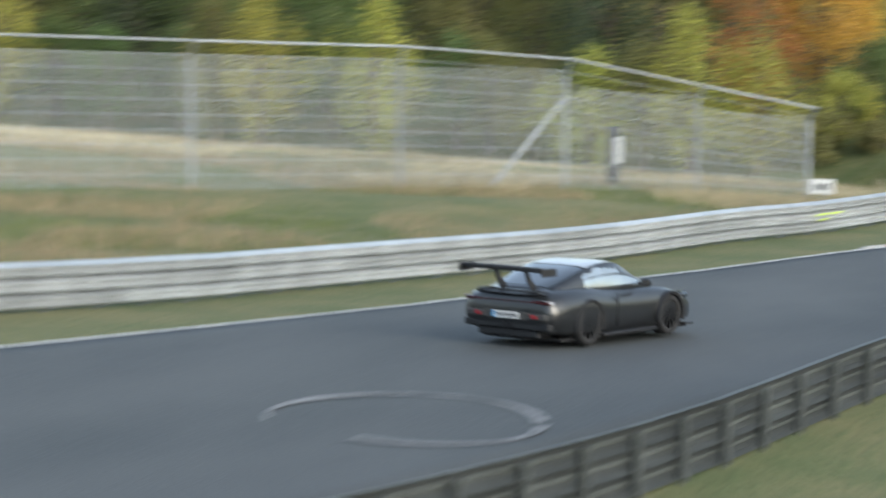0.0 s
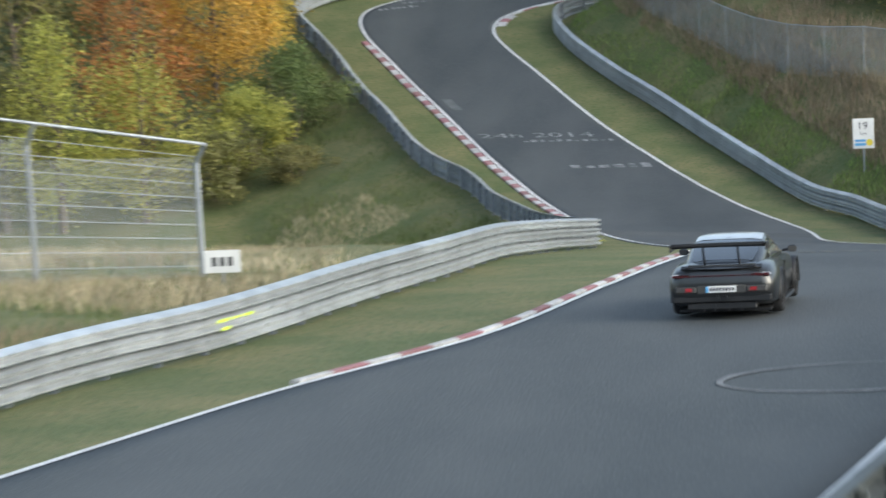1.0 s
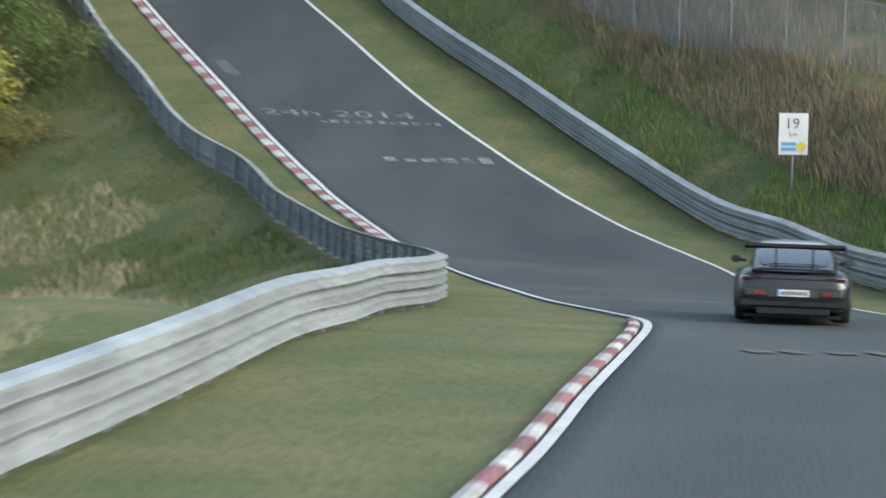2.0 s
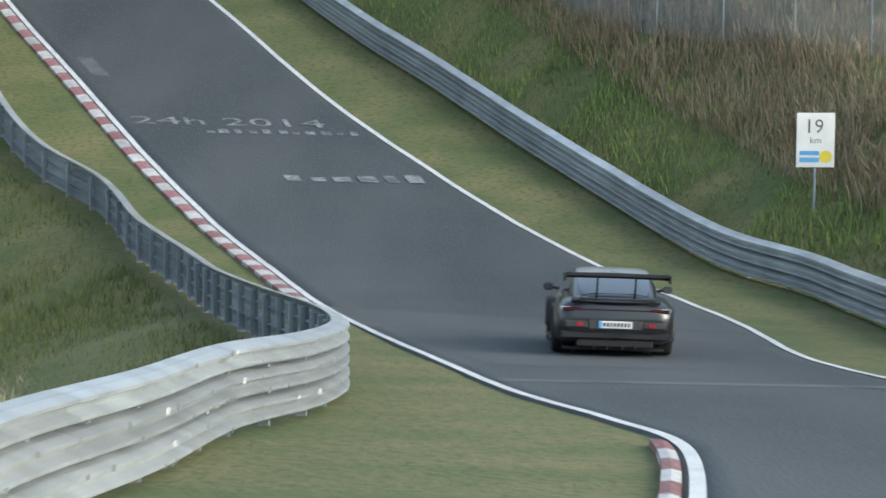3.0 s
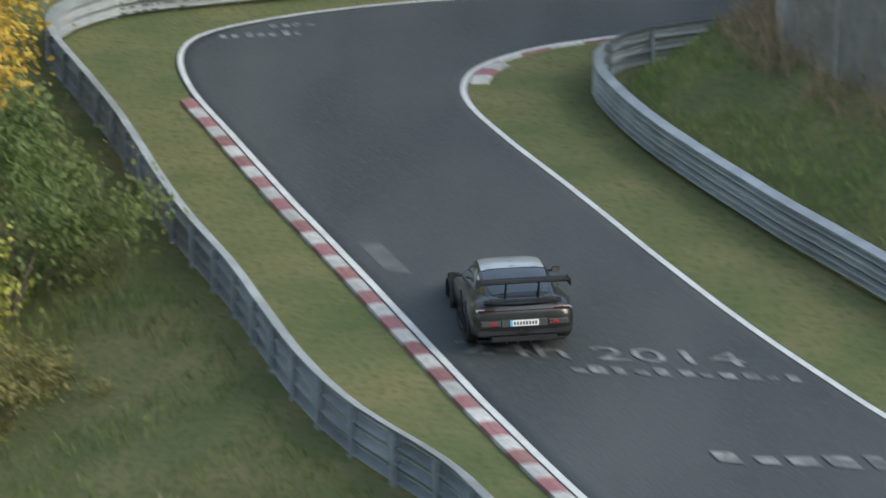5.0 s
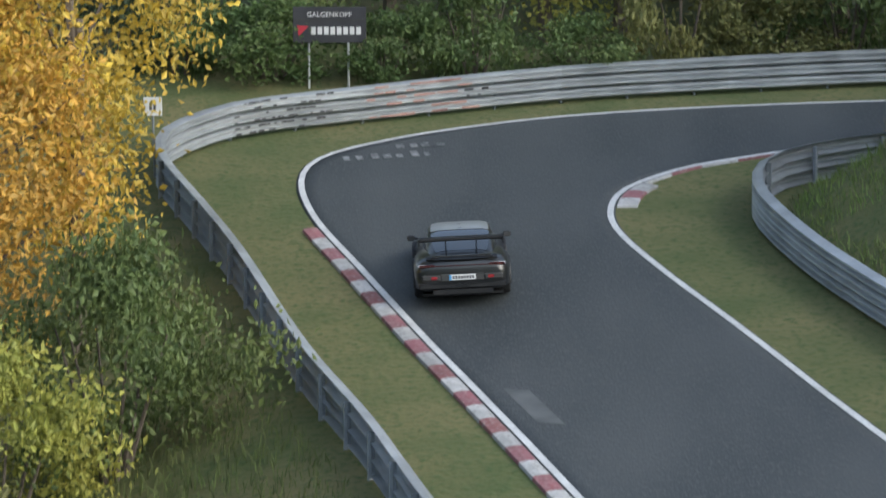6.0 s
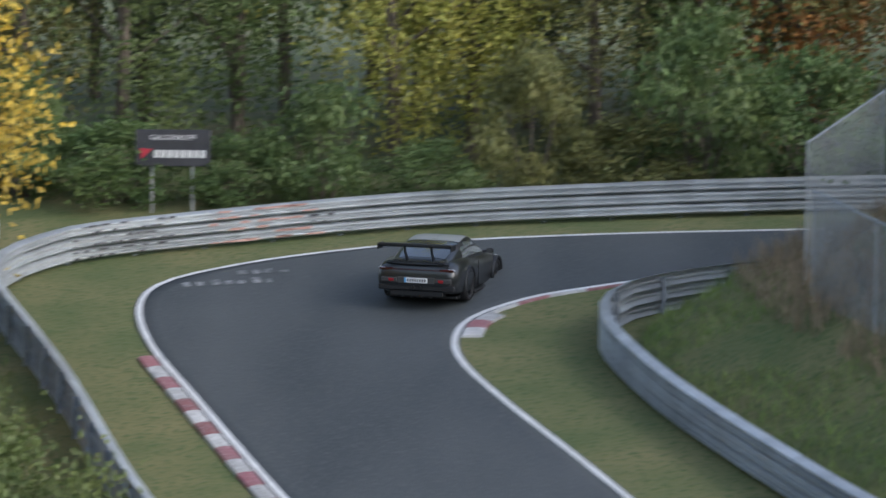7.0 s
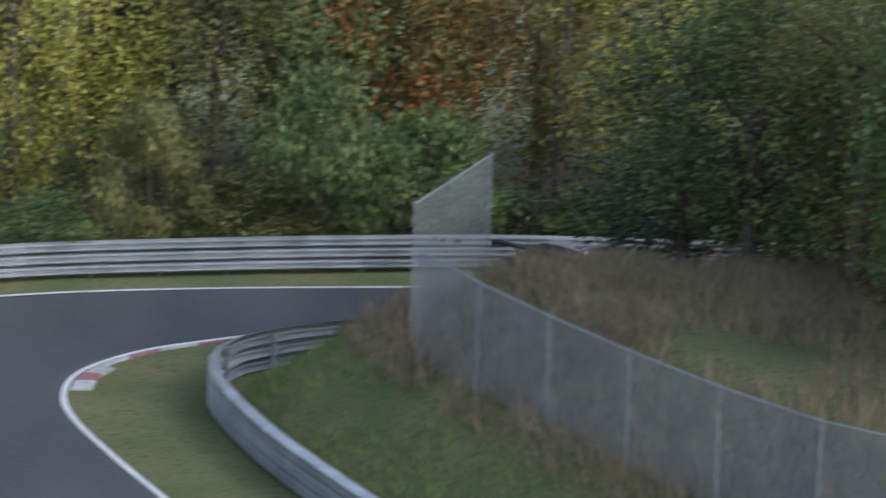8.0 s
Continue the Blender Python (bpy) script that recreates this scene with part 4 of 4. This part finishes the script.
def sports_car():
    car = thing("sports_car", Matrix(), "dark grey camouflaged sports car with a large rear wing", "car")
    bm = loft([ring(*b) for b in BODY])
    part("body", bm, PAINT, car, smooth=True)
    ys = np.linspace(-0.78, 2.12, 30)
    part("cabin", loft([cabin_ring(y) for y in ys]), PAINT, car, smooth=True)
    # rear window, windscreen, side windows: curved panes just proud of the cabin
    def pane(y0, y1, f0, f1, lift=0.006):
        rows = []
        for y in np.linspace(y0, y1, 8):
            b, r, z = cabin(y)
            rows.append([(r * t * 1.0, y, z - 0.012 * abs(t) ** 2 - (0.02 if abs(t) > 0.85 else 0) + lift) for t in np.linspace(f0, f1, 9)])
        return loft(rows, closed=False, caps=False)
    part("roof_panel", pane(0.34, 1.38, -0.98, 0.98), ROOF_GLARE, car, "sky glare on the roof, put into a pale panel", True)
    part("rear_window", pane(-0.62, 0.28, -0.97, 0.97), GLASS, car, "dark rear window", True)
    part("windscreen", pane(1.42, 2.02, -0.86, 0.86), GLASS, car, "dark windscreen", True)
    for s in (1, -1):
        rows = []
        for y in np.linspace(0.12, 1.72, 10):
            b, r, z = cabin(y)
            top = min(z - 0.07, 0.93 + (z - 0.93) * 0.82)
            rows.append([(s * (b * 0.985 + (r + 0.02 - b * 0.985) * t + 0.028 * math.sin(math.pi * t) + 0.012), y, 0.93 + (top - 0.93) * t) for t in (0, 0.33, 0.66, 1)])
        part("side_window", loft(rows, closed=False, caps=False), SKY_GLASS, car, "side window with the sky's reflection put into its pale tint", True)
        # arches, wheels
        for y, r in ((0.0, 0.355), (2.46, 0.345)):
            n = 18
            sec = []
            for i in range(n + 1):
                a = math.pi * (-0.08 + 1.16 * i / n)
                sec.append([(s * d, y + q * math.cos(a), r + q * math.sin(a)) for q, d in ((r + 0.015, 0.80), (r + 0.015, 0.962), (r + 0.06, 0.972), (r + 0.075, 0.93), (r + 0.075, 0.80))])
            part("wheel_arch", loft(sec), BLACK, car, "black wheel arch")
        part("sill", box(min(s * .84, s * .955), max(s * .84, s * .955), 0.42, 2.05, 0.12, 0.19, 0.02), BLACK, car, "black side sill")
        part("door_seam", box(min(s * .893, s * .915), max(s * .893, s * .915), 0.86, 0.875, 0.26, 0.82), BLACK, car)
        m = part("mirror", tube((s * 0.80, 1.62, 0.93), (s * 0.93, 1.60, 0.95), 0.025), BLACK, car)
        b = box(min(s * .90, s * 1.06), max(s * .90, s * 1.06), 1.55, 1.66, 0.90, 1.02, 0.03)
        part("mirror_shell", b, PAINT, m)
        part("mirror_glass", box(min(s * .915, s * 1.045), max(s * .915, s * 1.045), 1.543, 1.549, 0.915, 1.0), GREYTRIM, m)
        # rear corner pieces
        part("tail_lamp", box(min(s * .52, s * .84), max(s * .52, s * .84), -1.075, -0.98, 0.735, 0.785, 0.012), TAIL, car, "red tail lamp")
        part("lamp_lens", box(min(s * .70, s * .865), max(s * .70, s * .865), -1.055, -0.96, 0.745, 0.795, 0.012), LENS, car, "clear end of the tail lamp")
        rp = part("reflector_panel", box(min(s * .42, s * .80), max(s * .42, s * .80), -1.092, -1.0, 0.46, 0.59, 0.03), GREYTRIM, car, "pale bumper panel")
        part("reflector", box(min(s * .50, s * .62), max(s * .50, s * .62), -1.102, -1.08, 0.49, 0.56, 0.015), REFLECT, rp, "red reflector")
        part("front_blade", box(min(s * .60, s * .90), max(s * .60, s * .90), 3.0, 3.24, 0.13, 0.16, 0.01), BLACK, car)
        part("wing_strut", quad_mesh([(s * .30 + o, y, z) for o in (-.012, .012) for y, z in ((-.62, .93), (-.78, .90), (-.95, 1.10), (-1.02, 1.30), (-.93, 1.31), (-.84, 1.12))],
                                     [(0, 1, 2, 3, 4, 5), (11, 10, 9, 8, 7, 6), (0, 6, 7, 1), (1, 7, 8, 2), (2, 8, 9, 3), (3, 9, 10, 4), (4, 10, 11, 5), (5, 11, 6, 0)]), BLACK, car)
        part("end_plate", box(min(s * .81, s * .835), max(s * .81, s * .835), -1.28, -0.86, 1.20, 1.33, 0.008), BLACK, car)
        for k in range(2):
            part("diffuser_fin", box(s * (.12 + .2 * k) - .012, s * (.12 + .2 * k) + .012, -1.03, -.7, 0.14, 0.32), BLACK, car)
        part("exhaust", tube((s * .07, -1.08, 0.37), (s * .07, -.8, 0.37), 0.045, seg=12), RIM, car)
        part("headlamp", box(min(s * .62, s * .84), max(s * .62, s * .84), 2.95, 3.2, 0.58, 0.70, 0.05), GLASS, car, "dark glazed headlamp")
    part("light_bar", box(-.56, .56, -1.088, -1.0, 0.752, 0.768, 0.004), TAIL, car, "thin red light strip")
    part("engine_grille", box(-.62, .62, -1.0, -.66, 0.86, 0.915, 0.02), BLACK, car, "black engine grille")
    part("spoiler_lip", loft([[(-.70 + 1.4 * t, -1.10 + 0.16 * (2 * t - 1) ** 2, 0.865), (-.70 + 1.4 * t, -0.86, 0.90), (-.70 + 1.4 * t, -0.86, 0.925), (-.70 + 1.4 * t, -1.12 + 0.16 * (2 * t - 1) ** 2, 0.885)] for t in np.linspace(0, 1, 9)]), BLACK, car, "black ducktail lip")
    for k in range(4):
        part("grille_slat", box(-.58, .58, -.70 + .05 * k - .2, -.685 + .05 * k - .2, 0.915, 0.93), GREYTRIM, car)
    part("bumper_vent", box(-.86, .86, -1.06, -.9, 0.30, 0.42, 0.02), BLACK, car, "black lower bumper")
    part("bumper_panel", box(-.42, .42, -1.085, -1.0, 0.45, 0.60, 0.015), GREYTRIM, car, "grey plate recess")
    pl = part("number_plate", box(-.26, .26, -1.1, -1.086, 0.475, 0.585, 0.003), WHITE, car, "white number plate")
    part("plate_band", box(-.26, -.215, -1.105, -1.1005, 0.477, 0.583), BLUE, pl)
    for k in range(8):
        part("letter_bar", box(-.195 + k * .055, -.16 + k * .055, -1.105, -1.1005, 0.50, 0.56), INK, pl)
    part("diffuser", box(-.60, .60, -1.02, -.55, 0.17, 0.30, 0.02), BLACK, car, "black diffuser")
    part("undertray", box(-.80, .80, -.6, 3.2, 0.09, 0.15, 0.01), BLACK, car)
    part("splitter", box(-.72, .72, 3.2, 3.56, 0.10, 0.13, 0.01), BLACK, car)
    prof = [(-1.20, 1.262), (-1.10, 1.245), (-.98, 1.255), (-.88, 1.295), (-.885, 1.312), (-1.0, 1.305), (-1.12, 1.30), (-1.21, 1.29)]
    part("wing", loft([[(x, y - 0.02 * (1 - (x / .81) ** 2), z + 0.012 * (1 - (x / .81) ** 2)) for y, z in prof] for x in np.linspace(-.81, .81, 9)]), BLACK, car, "full-width black rear wing", True)
    part("wing_flap", box(-.81, .81, -1.27, -1.215, 1.285, 1.345, 0.012), BLACK, car)
    for s in (-.28, 0.28):
        part("seat_back", box(s - .2, s + .2, 0.5, 0.6, 0.7, 1.12, 0.05), BLACK, car)
    hub = []
    for x, y, w, r in ((.80, 0.0, .31, .355), (-.80, 0.0, .31, .355), (.815, 2.46, .27, .345), (-.815, 2.46, .27, .345)):
        hub.append((wheel(car, x, y, "wheel", w, r), x, y, r))
    return car, hub


CAR, WHEELS = sports_car()
CAR.scale = (0.955, 0.955, 0.955)
ROUTE = [
    (0, 4.99, -70.21, 20.44), (0.5, 9.46, -51.47, 9.38), (1, 12.09, -34.25, 6.72), (1.5, 13.27, -17.05, 3.6), (2, 14.02, -3.6, 4.68),
    (2.2, 13.88, 4.34, 4.35), (3.3, 11.24, 17.44, -3.65), (3.5, 10.81, 22.14, -6.41), (4, 8.44, 29.88, -8.75), (4.5, 5.49, 38.24, -9.17),
    (5, 2.43, 46.09, -8.65), (5.2, 1.38, 48.86, -9.04), (6.3, -2.07, 59.58, 0.32), (6.5, -1.93, 61.37, 4.55), (7, 0.38, 65.33, 13.56),
    (7.5, 5.04, 68.98, 22.73), (7.7, 7.4, 69.3, 30.67), (8, 11.7, 70, 45.59),
]


def on_road(x, y, heading):
    """Pose of the car with its rear axle at (x, y), lying on the road, heading clockwise from north."""
    a = radians(heading)
    f, r = Vector((math.sin(a), math.cos(a), 0)), Vector((math.cos(a), -math.sin(a), 0))
    h = lambda v, k: float(land(x + v.x * k, y + v.y * k))
    f.z, r.z = (h(f, 2.46) - h(f, 0)) / 2.46, (h(r, 0.8) - h(r, -0.8)) / 1.6
    f.z = f.z * (0.15 if f.z > 0 else 0.85)
    f.normalize()
    up = r.cross(f).normalized()
    r = f.cross(up)
    m = Matrix((r, f, up)).transposed().to_4x4()
    m.translation = (x, y, h(f, 0) + 0.05)
    return m


def motions():
    walk(CAR, [(t, on_road(x, y, a)) for t, x, y, a in ROUTE])
    # the wheels roll with the distance driven, a little slower than true so that each step stays small
    ts = np.arange(0, 8.001, 1 / 30)
    for w, x, y, r in WHEELS:
        walk(w, [(float(t), pose(x, y, r, -78.0 * i, 0, 0)) for i, t in enumerate(ts)])


motions()
